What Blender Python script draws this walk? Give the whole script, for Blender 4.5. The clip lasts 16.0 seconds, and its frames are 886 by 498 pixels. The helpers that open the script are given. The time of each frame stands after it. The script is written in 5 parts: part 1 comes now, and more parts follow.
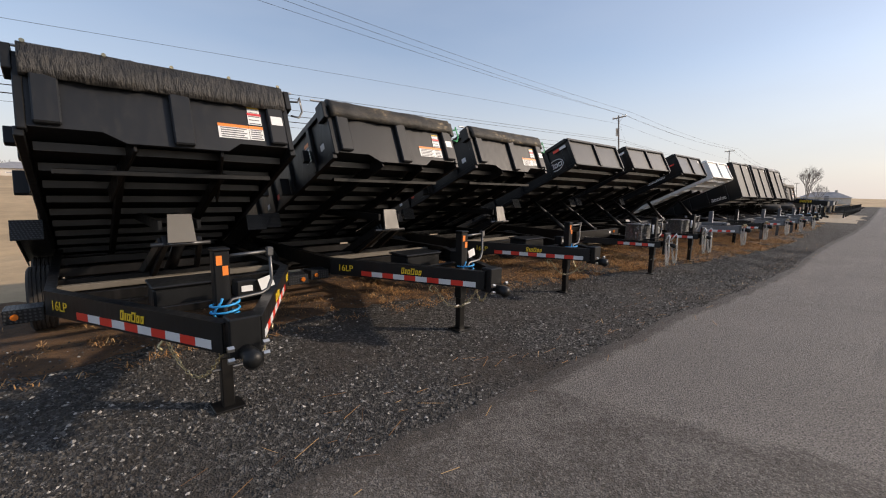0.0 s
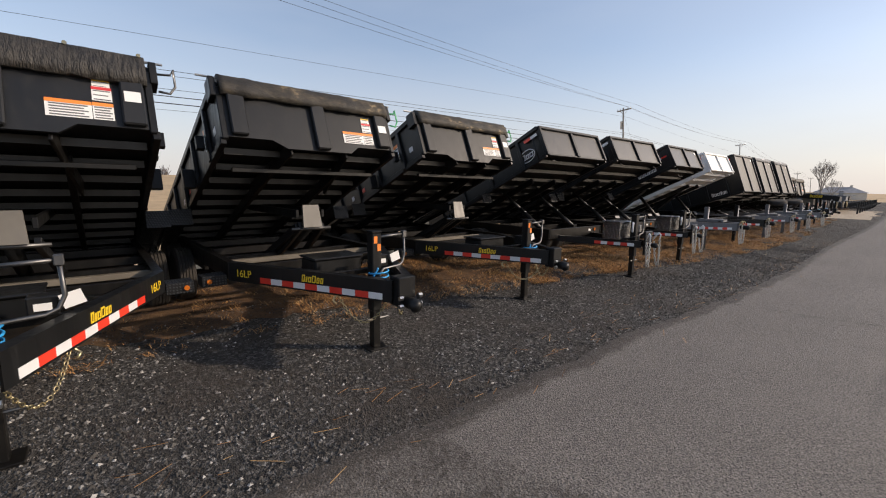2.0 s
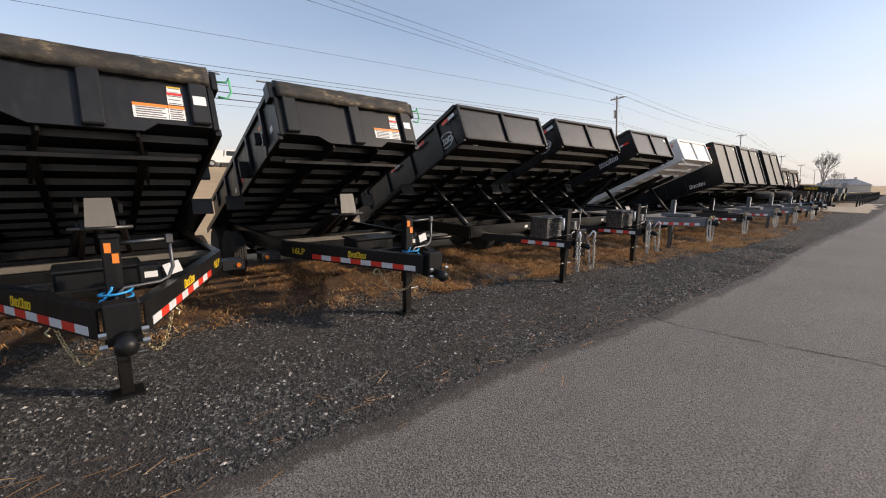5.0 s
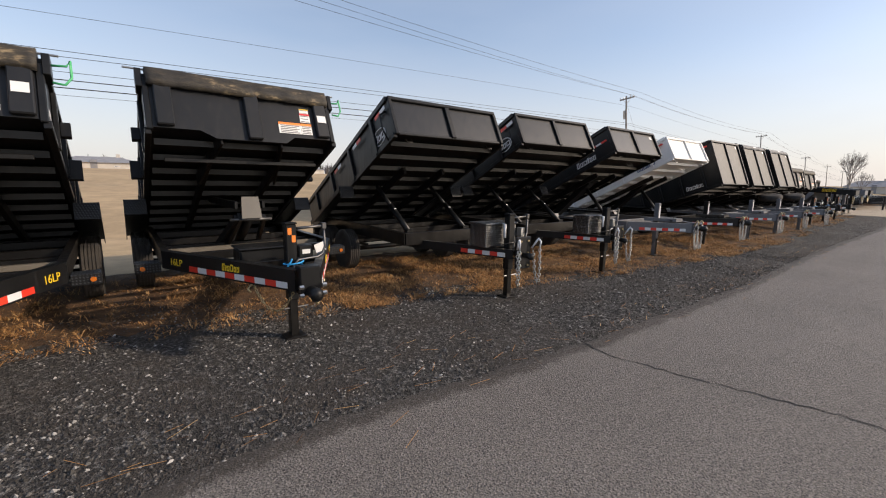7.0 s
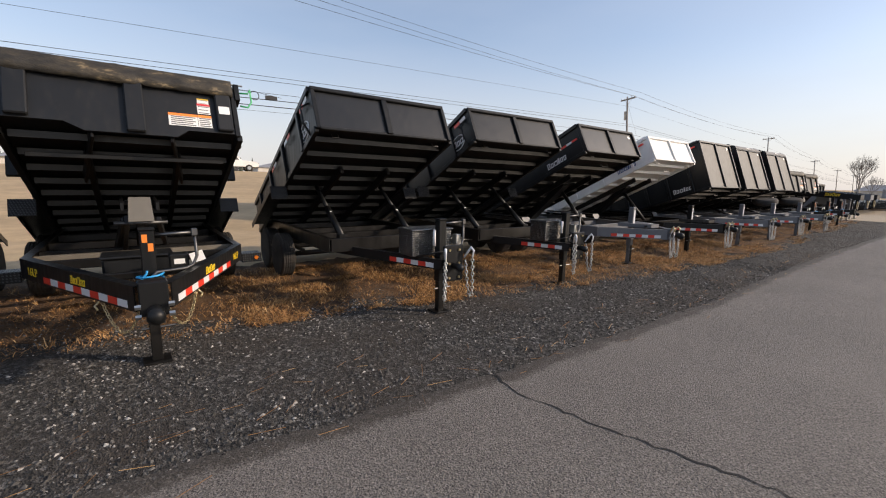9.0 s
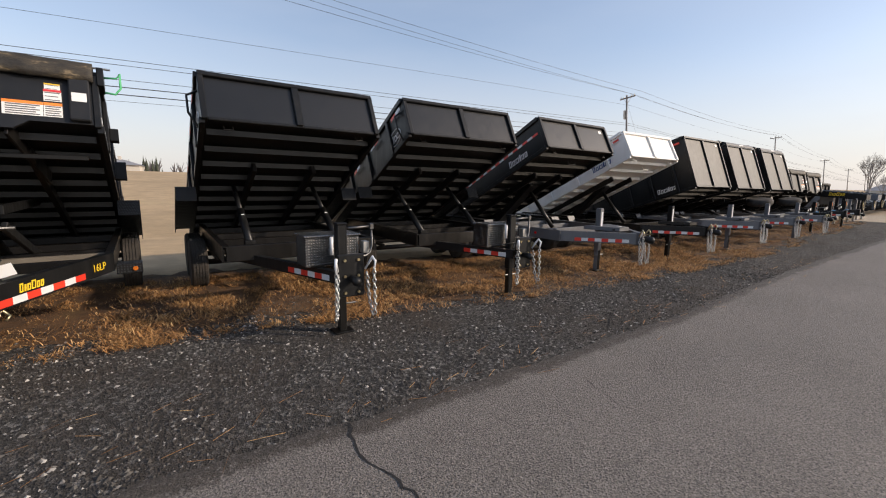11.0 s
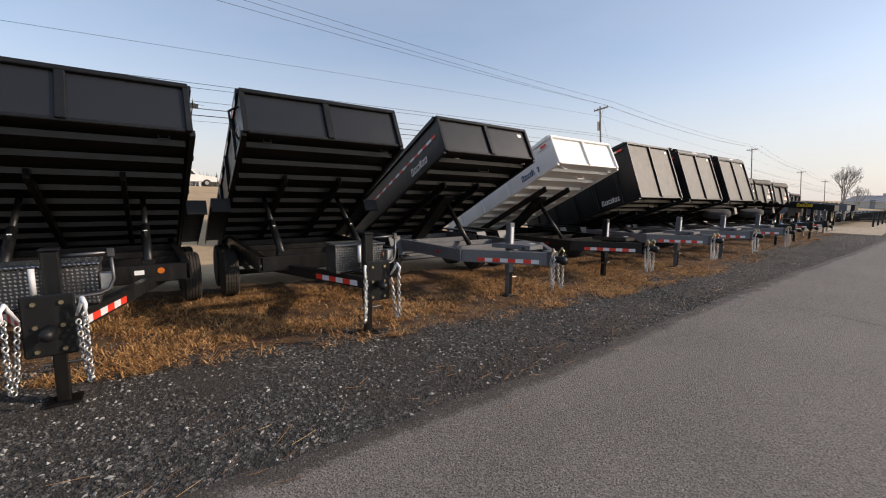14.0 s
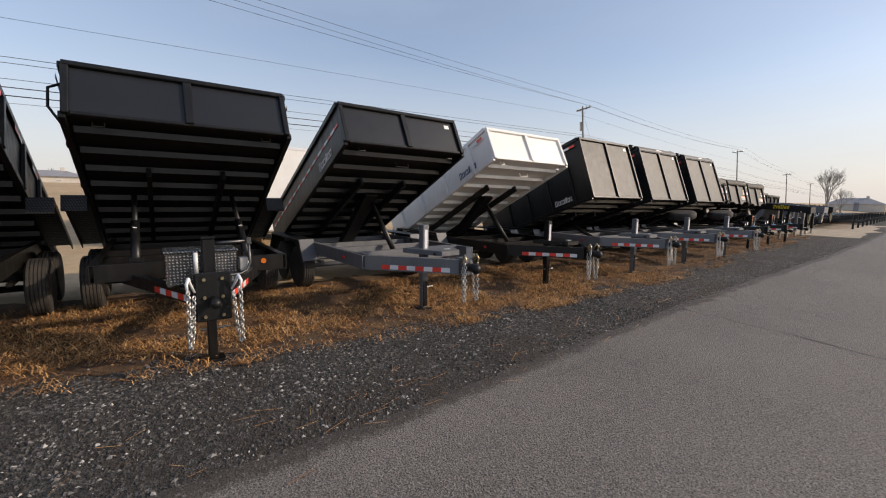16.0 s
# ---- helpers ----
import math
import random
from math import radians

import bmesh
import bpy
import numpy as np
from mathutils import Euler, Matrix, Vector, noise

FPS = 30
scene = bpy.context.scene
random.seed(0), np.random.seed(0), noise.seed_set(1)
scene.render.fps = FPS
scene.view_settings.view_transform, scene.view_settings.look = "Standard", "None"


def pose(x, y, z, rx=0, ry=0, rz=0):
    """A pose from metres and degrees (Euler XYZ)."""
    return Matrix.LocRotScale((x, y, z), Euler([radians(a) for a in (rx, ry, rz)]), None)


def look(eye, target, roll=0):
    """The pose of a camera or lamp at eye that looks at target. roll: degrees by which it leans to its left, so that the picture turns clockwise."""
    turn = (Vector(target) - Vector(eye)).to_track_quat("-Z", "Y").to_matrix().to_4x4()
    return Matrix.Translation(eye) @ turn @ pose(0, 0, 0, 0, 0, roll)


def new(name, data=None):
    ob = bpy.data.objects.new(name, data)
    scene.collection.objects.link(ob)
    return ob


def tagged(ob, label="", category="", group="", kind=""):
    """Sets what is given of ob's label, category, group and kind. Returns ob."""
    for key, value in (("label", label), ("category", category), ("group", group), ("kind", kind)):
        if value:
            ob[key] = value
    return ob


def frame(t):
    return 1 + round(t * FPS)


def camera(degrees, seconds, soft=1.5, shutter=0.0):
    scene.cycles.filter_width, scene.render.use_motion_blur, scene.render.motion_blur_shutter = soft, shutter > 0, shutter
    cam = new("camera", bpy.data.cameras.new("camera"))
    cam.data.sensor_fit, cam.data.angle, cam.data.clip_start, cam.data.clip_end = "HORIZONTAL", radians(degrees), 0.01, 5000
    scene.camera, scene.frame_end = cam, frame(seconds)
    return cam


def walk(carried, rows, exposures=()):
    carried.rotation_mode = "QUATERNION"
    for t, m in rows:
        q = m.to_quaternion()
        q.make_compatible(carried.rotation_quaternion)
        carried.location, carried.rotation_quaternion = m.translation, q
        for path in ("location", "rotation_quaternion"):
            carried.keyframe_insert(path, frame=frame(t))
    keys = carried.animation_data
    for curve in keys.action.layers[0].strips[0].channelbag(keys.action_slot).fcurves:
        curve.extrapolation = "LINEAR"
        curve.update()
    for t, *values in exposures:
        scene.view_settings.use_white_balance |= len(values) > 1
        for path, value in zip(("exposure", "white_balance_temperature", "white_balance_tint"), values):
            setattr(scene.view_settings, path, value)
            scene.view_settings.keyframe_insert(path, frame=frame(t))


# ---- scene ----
cam = camera(95.0, 16.0, soft=1.1)
# seconds, eye x, y, z, yaw, pitch, roll
PATH = [
    (0.0, -0.013, -0.360, 1.721, -39.12, -7.93, 0.98),
    (0.5, 0.373, -0.405, 1.698, -37.69, -8.05, 0.72),
    (1.0, 0.710, -0.437, 1.699, -36.93, -8.33, 1.16),
    (1.5, 1.033, -0.385, 1.704, -37.34, -8.41, 1.12),
    (2.0, 1.306, -0.348, 1.707, -38.03, -8.61, 0.97),
    (2.5, 1.648, -0.385, 1.684, -38.38, -8.58, 0.65),
    (3.0, 1.974, -0.402, 1.686, -38.81, -8.81, 0.96),
    (3.5, 2.350, -0.352, 1.694, -39.17, -9.11, 0.82),
    (4.0, 2.701, -0.380, 1.703, -39.18, -9.68, 0.57),
    (4.5, 3.064, -0.436, 1.711, -38.38, -9.82, 0.83),
    (7.0, 4.997, -0.627, 1.684, -35.49, -9.33, 0.84),
    (7.5, 5.380, -0.717, 1.690, -34.37, -9.16, 1.08),
    (8.0, 5.680, -0.764, 1.686, -34.19, -9.30, 1.24),
    (8.5, 5.979, -0.712, 1.701, -34.64, -9.29, 1.48),
    (9.0, 6.277, -0.695, 1.700, -34.67, -9.22, 1.29),
    (11.5, 8.084, -0.699, 1.677, -33.60, -8.76, 0.93),
    (12.0, 8.457, -0.649, 1.682, -33.74, -8.28, 0.95),
    (12.5, 8.819, -0.643, 1.673, -34.25, -7.96, 0.61),
    (13.0, 9.199, -0.671, 1.686, -33.99, -7.62, 0.90),
    (13.5, 9.573, -0.643, 1.679, -34.59, -7.53, 0.94),
    (14.0, 9.934, -0.648, 1.679, -35.10, -7.22, 0.79),
    (14.5, 10.334, -0.717, 1.697, -35.31, -7.33, 1.39),
    (15.0, 10.724, -0.673, 1.663, -35.87, -7.51, 1.74),
    (15.5, 11.109, -0.642, 1.682, -36.22, -7.42, 1.52),
    (16.0, 11.521, -0.691, 1.656, -36.10, -7.05, 1.01),
]


def view(x, y, z, yaw, pitch, roll):
    a, b = radians(yaw), radians(pitch)
    ahead = (-math.sin(a) * math.cos(b), math.cos(a) * math.cos(b), math.sin(b))
    return look((x, y, z), (x + ahead[0], y + ahead[1], z + ahead[2]), roll)


walk(cam, [(t, view(*row)) for t, *row in PATH], exposures=[(0.0, -0.1, 6640, 15), (4.0, -0.02, 6640, 15), (9.0, 0.02, 6640, 15), (13.0, 0.0, 6640, 15), (16.0, -0.12, 6640, 15)])

# ---- world and sun ----
SUN_AZ, SUN_EL = 128.0, 24.0
world = bpy.data.worlds.new("world")
scene.world = world
world.use_nodes = True
wn = world.node_tree
sky = wn.nodes.new("ShaderNodeTexSky")
sky.sky_type = "NISHITA"
sky.sun_disc = False
sky.sun_elevation = radians(SUN_EL)
sky.sun_rotation = radians(SUN_AZ)
sky.air_density, sky.dust_density, sky.ozone_density = 1.0, 1.2, 1.0
wn.nodes["Background"].inputs["Strength"].default_value = 0.19
# thin high haze over the clear sky
haze = wn.nodes.new("ShaderNodeMix")
haze.data_type = "RGBA"
haze_noise = wn.nodes.new("ShaderNodeTexNoise")
haze_noise.inputs["Scale"].default_value, haze_noise.inputs["Detail"].default_value = 2.2, 5.0
haze_map = wn.nodes.new("ShaderNodeMapping")
haze_map.inputs["Scale"].default_value = (1.0, 1.0, 4.0)
haze_map.inputs["Rotation"].default_value = (0.3, 0.2, 0.6)
haze_coord = wn.nodes.new("ShaderNodeTexCoord")
wn.links.new(haze_coord.outputs["Generated"], haze_map.inputs["Vector"])
wn.links.new(haze_map.outputs[0], haze_noise.inputs["Vector"])
haze_ramp = wn.nodes.new("ShaderNodeMapRange")
haze_ramp.inputs["From Min"].default_value, haze_ramp.inputs["From Max"].default_value = 0.35, 0.75
haze_ramp.inputs["To Min"].default_value, haze_ramp.inputs["To Max"].default_value = 0.22, 0.46
wn.links.new(haze_noise.outputs["Fac"], haze_ramp.inputs["Value"])
wn.links.new(haze_ramp.outputs[0], haze.inputs[0])
wn.links.new(sky.outputs[0], haze.inputs[6])
haze.inputs[7].default_value = (2.9, 3.45, 4.2, 1)
# pale mist that thickens towards the horizon
mist = wn.nodes.new("ShaderNodeMix")
mist.data_type = "RGBA"
mist_z = wn.nodes.new("ShaderNodeSeparateXYZ")
wn.links.new(haze_coord.outputs["Generated"], mist_z.inputs[0])
mist_ramp = wn.nodes.new("ShaderNodeMapRange")
mist_ramp.interpolation_type = "SMOOTHSTEP"
mist_ramp.inputs["From Min"].default_value, mist_ramp.inputs["From Max"].default_value = 0.0, 0.32
mist_ramp.inputs["To Min"].default_value, mist_ramp.inputs["To Max"].default_value = 0.72, 0.0
wn.links.new(mist_z.outputs[2], mist_ramp.inputs["Value"])
wn.links.new(mist_ramp.outputs[0], mist.inputs[0])
wn.links.new(haze.outputs[2], mist.inputs[6])
mist.inputs[7].default_value = (4.1, 4.05, 4.0, 1)
wn.links.new(mist.outputs[2], wn.nodes["Background"].inputs["Color"])
sun_data = bpy.data.lights.new("sun", "SUN")
sun_data.energy, sun_data.angle, sun_data.color = 3.9, radians(1.5), (1.0, 0.86, 0.68)
sun = new("sun", sun_data)
sa, se = radians(SUN_AZ), radians(SUN_EL)
sun.matrix_world = look((40 * math.sin(sa), 40 * math.cos(sa), 40 * math.tan(se)), (0, 0, 0))


# ---- materials ----
class Nodes:
    """Short hand for building a node material."""

    def __init__(self, name):
        self.mat = bpy.data.materials.new(name)
        self.mat.use_nodes = True
        self.t = self.mat.node_tree
        self.b = self.t.nodes["Principled BSDF"]

    def add(self, kind, **inputs):
        n = self.t.nodes.new(kind)
        for key, value in inputs.items():
            key = key.replace("_", " ")
            if hasattr(value, "is_output"):
                self.t.links.new(value, n.inputs[key])
            else:
                n.inputs[key].default_value = value
        return n

    def coord(self, scale=1.0, stretch=(1, 1, 1)):
        c = self.t.nodes.new("ShaderNodeTexCoord")
        m = self.add("ShaderNodeMapping", Scale=[scale * s for s in stretch])
        self.t.links.new(c.outputs["Object"], m.inputs["Vector"])
        return m.outputs[0]

    def noise(self, scale, detail=4.0, rough=0.55, stretch=(1, 1, 1)):
        n = self.add("ShaderNodeTexNoise", Vector=self.coord(1.0, stretch), Scale=scale, Detail=detail, Roughness=rough)
        return n.outputs["Fac"]

    def ramp(self, fac, *stops):
        r = self.t.nodes.new("ShaderNodeValToRGB")
        self.t.links.new(fac, r.inputs[0])
        while len(r.color_ramp.elements) < len(stops):
            r.color_ramp.elements.new(0.5)
        for e, (pos, col) in zip(r.color_ramp.elements, stops):
            e.position = pos
            e.color = (*(col if isinstance(col, tuple) else (col,) * 3), 1)
        return r.outputs[0]

    def mix(self, fac, a, b, blend="MIX"):
        m = self.t.nodes.new("ShaderNodeMix")
        m.data_type, m.blend_type = "RGBA", blend
        for sock, value in ((m.inputs[0], fac), (m.inputs[6], a), (m.inputs[7], b)):
            if hasattr(value, "is_output"):
                self.t.links.new(value, sock)
            else:
                sock.default_value = value if not isinstance(value, tuple) else (*value, 1)
        return m.outputs[2]

    def bump(self, height, strength=0.3, distance=0.01):
        n = self.add("ShaderNodeBump", Strength=strength, Distance=distance, Height=height)
        self.t.links.new(n.outputs[0], self.b.inputs["Normal"])

    def set(self, **inputs):
        for key, value in inputs.items():
            key = key.replace("_", " ")
            if hasattr(value, "is_output"):
                self.t.links.new(value, self.b.inputs[key])
            else:
                self.b.inputs[key].default_value = (*value, 1) if isinstance(value, tuple) else value
        return self.mat


def paint(name, low, high, rough=(0.3, 0.5), dust=None, gloss=0.5, relief=0.05):
    n = Nodes(name)
    big = n.noise(1.3, 5)
    streak = n.noise(6.0, 4, 0.6, (3, 3, 0.35))
    col = n.ramp(big, (0.3, low), (0.7, high))
    if dust:
        col = n.mix(n.ramp(streak, (0.52, 0.0), (0.8, 0.35)), col, dust)
    n.bump(n.noise(60, 3), relief, 0.003)
    return n.set(Base_Color=col, Roughness=n.ramp(streak, (0.3, rough[0]), (0.7, rough[1])), Specular_IOR_Level=gloss)


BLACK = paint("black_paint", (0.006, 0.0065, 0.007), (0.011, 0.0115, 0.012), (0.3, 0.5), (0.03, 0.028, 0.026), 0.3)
# the same black, darkened to paint in shade under the beds and along the frames
BLACK_SHADED = paint("black_paint_shaded", (0.004, 0.0038, 0.0036), (0.008, 0.0072, 0.0064), (0.28, 0.45), (0.026, 0.021, 0.016), 0.4)
PANEL = paint("clean_charcoal_panel_paint", (0.0105, 0.0115, 0.013), (0.0145, 0.0155, 0.0175), (0.3, 0.4), None, 0.45, 0.008)
PANEL_SCUFFED = paint("charcoal_panel_paint", (0.0095, 0.0105, 0.012), (0.015, 0.016, 0.018), (0.4, 0.55), (0.03, 0.03, 0.03), 0.35)
# charcoal panel lightened in its colour for low sun on the far fronts
SUNLIT_PANEL = paint("sunlit_grey_panel_paint", (0.02, 0.0205, 0.021), (0.028, 0.0285, 0.0285), (0.45, 0.55), None, 0.35, 0.01)
GREY = paint("grey_frame_paint", (0.1, 0.105, 0.115), (0.15, 0.155, 0.165), (0.4, 0.6), (0.22, 0.21, 0.19))
WHITE = paint("white_paint", (0.74, 0.73, 0.7), (0.84, 0.83, 0.8), (0.35, 0.5), (0.6, 0.56, 0.5))
LOGO_WHITE = paint("white_vinyl", (0.65, 0.66, 0.68), (0.75, 0.75, 0.76))
LOGO_BLUE = paint("blue_vinyl", (0.03, 0.07, 0.2), (0.04, 0.09, 0.25))
YELLOW = paint("yellow_vinyl", (0.75, 0.5, 0.02), (0.85, 0.58, 0.04))
RED_TAPE = paint("red_reflective_tape", (0.62, 0.03, 0.02), (0.75, 0.06, 0.03), (0.3, 0.4))
WHITE_TAPE = paint("silver_reflective_tape", (0.6, 0.61, 0.62), (0.72, 0.72, 0.72), (0.3, 0.4))
ORANGE = paint("orange_vinyl", (0.85, 0.22, 0.03), (0.9, 0.28, 0.05))
LABEL_RED = paint("label_red", (0.6, 0.03, 0.04), (0.65, 0.05, 0.05))
PAPER = paint("label_white", (0.72, 0.72, 0.7), (0.8, 0.8, 0.78), (0.4, 0.5))
INK = paint("label_ink", (0.1, 0.1, 0.1), (0.14, 0.14, 0.14), (0.5, 0.6))
BLUE_CORD = paint("blue_cord", (0.02, 0.28, 0.6), (0.03, 0.34, 0.7), (0.4, 0.5))
GREEN = paint("green_cord", (0.03, 0.3, 0.12), (0.05, 0.4, 0.15), (0.4, 0.5))
HOIST_COVER = paint("worn_grey_tan_plate", (0.1, 0.092, 0.078), (0.17, 0.155, 0.13), (0.4, 0.6))
HOIST_PLATE = paint("dusty_tan_plate", (0.1, 0.085, 0.063), (0.19, 0.165, 0.128), (0.5, 0.7))


def make_rubber():
    n = Nodes("tyre_rubber")
    col = n.ramp(n.noise(5, 5), (0.35, (0.018, 0.017, 0.016)), (0.75, (0.06, 0.05, 0.04)))
    n.bump(n.noise(50, 3), 0.2, 0.004)
    return n.set(Base_Color=col, Roughness=0.82)


def make_metal(name, col, rough):
    n = Nodes(name)
    n.bump(n.noise(40, 3), 0.08, 0.003)
    return n.set(Base_Color=n.ramp(n.noise(9, 4), (0.3, tuple(c * 0.75 for c in col)), (0.7, col)), Metallic=1.0, Roughness=n.ramp(n.noise(14), (0.3, rough * 0.8), (0.7, rough * 1.3)))


def make_tread_plate(name, col, metal, rough):
    """Raised lozenges in two crossing directions, about 3 cm apart."""
    n = Nodes(name)
    c = n.t.nodes.new("ShaderNodeTexCoord")
    s = n.t.nodes.new("ShaderNodeSeparateXYZ")
    n.t.links.new(c.outputs["Object"], s.inputs[0])

    def op(kind, a, b=0.0):
        m = n.t.nodes.new("ShaderNodeMath")
        m.operation = kind
        for sock, value in zip(m.inputs, (a, b)):
            if hasattr(value, "is_output"):
                n.t.links.new(value, sock)
            else:
                sock.default_value = value
        return m.outputs[0]

    u, v = op("ADD", s.outputs[0], s.outputs[1]), op("ADD", s.outputs[2], s.outputs[1])
    k = 2 * math.pi / 0.06
    p, q = op("MULTIPLY", op("ADD", u, v), k), op("MULTIPLY", op("SUBTRACT", u, v), k)
    wave = op("MULTIPLY", op("SINE", p), op("SINE", q))
    fine = op("MULTIPLY", op("SINE", op("MULTIPLY", p, 2.0)), op("SINE", op("MULTIPLY", q, 0.5)))
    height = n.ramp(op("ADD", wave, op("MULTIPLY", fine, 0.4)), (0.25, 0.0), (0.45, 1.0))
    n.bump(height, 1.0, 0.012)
    # highlights on the lozenges and shade between them are put into the base colour
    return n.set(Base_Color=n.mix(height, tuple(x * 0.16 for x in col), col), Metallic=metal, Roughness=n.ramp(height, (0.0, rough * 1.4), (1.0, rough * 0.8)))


RUBBER = make_rubber()
STEEL = make_metal("galvanised_steel", (0.62, 0.62, 0.6), 0.35)
DULL_STEEL = make_metal("dull_crank_steel", (0.16, 0.16, 0.16), 0.45)
CHAIN_GOLD = make_metal("zinc_chain", (0.6, 0.5, 0.3), 0.35)
ALU_TREAD = make_tread_plate("aluminium_tread_plate", (0.75, 0.75, 0.74), 1.0, 0.32)
BLACK_TREAD = make_tread_plate("black_tread_plate", (0.05, 0.053, 0.057), 0.3, 0.35)


def make_tarp():
    n = Nodes("black_mesh_tarp")
    col = n.ramp(n.noise(3, 5, 0.6, (1, 1, 2)), (0.35, (0.016, 0.015, 0.014)), (0.75, (0.05, 0.043, 0.034)))
    n.bump(n.noise(11, 5, 0.6, (2.2, 1, 0.6)), 0.9, 0.06)
    return n.set(Base_Color=col, Roughness=0.55)


def make_worn_tarp():
    n = Nodes("sun_bleached_tarp")
    n1 = n.noise(3.4, 6, 0.7, (1, 1, 2.6))
    col = n.ramp(n1, (0.42, (0.02, 0.018, 0.015)), (0.58, (0.05, 0.041, 0.028)), (0.7, (0.3, 0.225, 0.125)))
    n.bump(n.noise(9, 5, 0.6, (1, 1, 2)), 0.5, 0.03)
    return n.set(Base_Color=col, Roughness=0.7)


TARP, TARP_WORN = make_tarp(), make_worn_tarp()


def make_glow(name, col):
    n = Nodes(name)
    n.bump(n.noise(80, 2), 0.1, 0.002)
    return n.set(Base_Color=col, Roughness=0.2, Specular_IOR_Level=0.6)


AMBER, RED_LENS = make_glow("amber_lens", (0.5, 0.13, 0.012)), make_glow("red_lens", (0.6, 0.02, 0.02))


def make_asphalt():
    n = Nodes("worn_asphalt")
    fine = n.add("ShaderNodeTexVoronoi", Vector=n.coord(), Scale=80.0)
    tiny = n.add("ShaderNodeTexVoronoi", Vector=n.coord(), Scale=150.0)
    big = n.noise(0.5, 6, 0.62)
    lanes = n.noise(0.8, 5, 0.6, (0.1, 1.0, 1))
    grain = n.noise(75, 4, 0.75)
    col = n.ramp(big, (0.3, (0.097, 0.085, 0.074)), (0.7, (0.185, 0.163, 0.143)))
    col = n.mix(n.ramp(lanes, (0.42, 0.0), (0.66, 0.55)), col, (0.115, 0.1, 0.088))
    col = n.mix(n.ramp(fine.outputs["Color"], (0.3, 0.0), (0.9, 0.6)), col, (0.315, 0.283, 0.252))
    col = n.mix(n.ramp(tiny.outputs["Color"], (0.5, 0.0), (1.0, 0.45)), col, (0.33, 0.3, 0.26))
    col = n.mix(n.ramp(grain, (0.38, 0.95), (0.52, 0.0)), col, (0.018, 0.017, 0.016))
    col = n.mix(n.ramp(n.noise(0.9, 3, 0.5, (0.25, 3.0, 1)), (0.66, 0.0), (0.76, 0.35)), col, (0.05, 0.047, 0.045))
    grit = n.t.nodes.new("ShaderNodeAttribute")
    grit.attribute_name = "grit"
    patch = n.mix(0.5, grit.outputs["Fac"], n.mix(0.55, n.noise(2.6, 8, 0.75), n.noise(40, 3, 0.7)))
    loose = n.ramp(n.add("ShaderNodeTexVoronoi", Vector=n.coord(), Scale=70.0).outputs["Color"], (0.2, (0.034, 0.028, 0.022)), (0.75, (0.075, 0.062, 0.049)), (0.97, (0.18, 0.165, 0.15)))
    col = n.mix(n.ramp(patch, (0.5, 0.0), (0.58, 0.92)), col, loose)
    n.bump(n.mix(0.5, fine.outputs["Distance"], grain), 1.0, 0.012)
    return n.set(Base_Color=col, Roughness=0.78)


def make_gravel():
    n = Nodes("dark_gravel")
    v = n.add("ShaderNodeTexVoronoi", Vector=n.coord(), Scale=38.0)
    v2 = n.add("ShaderNodeTexVoronoi", Vector=n.coord(), Scale=85.0)
    big = n.noise(0.7, 5, 0.62)
    col = n.ramp(v.outputs["Color"], (0.15, (0.018, 0.0165, 0.015)), (0.6, (0.064, 0.059, 0.053)), (0.95, (0.25, 0.238, 0.222)))
    col = n.mix(n.ramp(v2.outputs["Color"], (0.45, 0.0), (0.9, 0.65)), col, (0.032, 0.029, 0.026))
    col = n.mix(n.ramp(big, (0.45, 0.0), (0.66, 0.88)), col, (0.054, 0.042, 0.032))
    h = n.mix(0.5, v.outputs["Distance"], v2.outputs["Distance"])
    n.bump(h, 1.0, 0.05)
    return n.set(Base_Color=col, Roughness=0.9)


def make_soil():
    n = Nodes("brown_soil_and_thatch")
    col = n.ramp(n.noise(2.2, 6, 0.65), (0.3, (0.03, 0.02, 0.013)), (0.52, (0.12, 0.062, 0.026)), (0.78, (0.21, 0.115, 0.045)))
    col = n.mix(n.ramp(n.noise(1.1, 3), (0.62, 0.0), (0.8, 0.5)), col, (0.05, 0.055, 0.02))
    n.bump(n.noise(45, 5, 0.7), 0.9, 0.03)
    return n.set(Base_Color=col, Roughness=0.95)


def make_field():
    n = Nodes("dry_winter_field")
    a = n.noise(0.05, 5, 0.6, (1, 2.5, 1))
    b = n.noise(1.4, 6, 0.7)
    col = n.ramp(a, (0.3, (0.34, 0.24, 0.13)), (0.55, (0.52, 0.365, 0.205)), (0.75, (0.42, 0.32, 0.17)))
    col = n.mix(n.ramp(b, (0.35, 0.4), (0.65, 0.0)), col, (0.19, 0.145, 0.08))
    n.bump(b, 0.6, 0.05)
    return n.set(Base_Color=col, Roughness=0.95)


ASPHALT, GRAVEL, SOIL, FIELD = make_asphalt(), make_gravel(), make_soil(), make_field()


def make_island(name, *stops, rough=0.85):
    n = Nodes(name)
    g = n.t.nodes.new("ShaderNodeNewGeometry")
    col = n.ramp(g.outputs["Random Per Island"], *stops)
    return n.set(Base_Color=col, Roughness=rough)


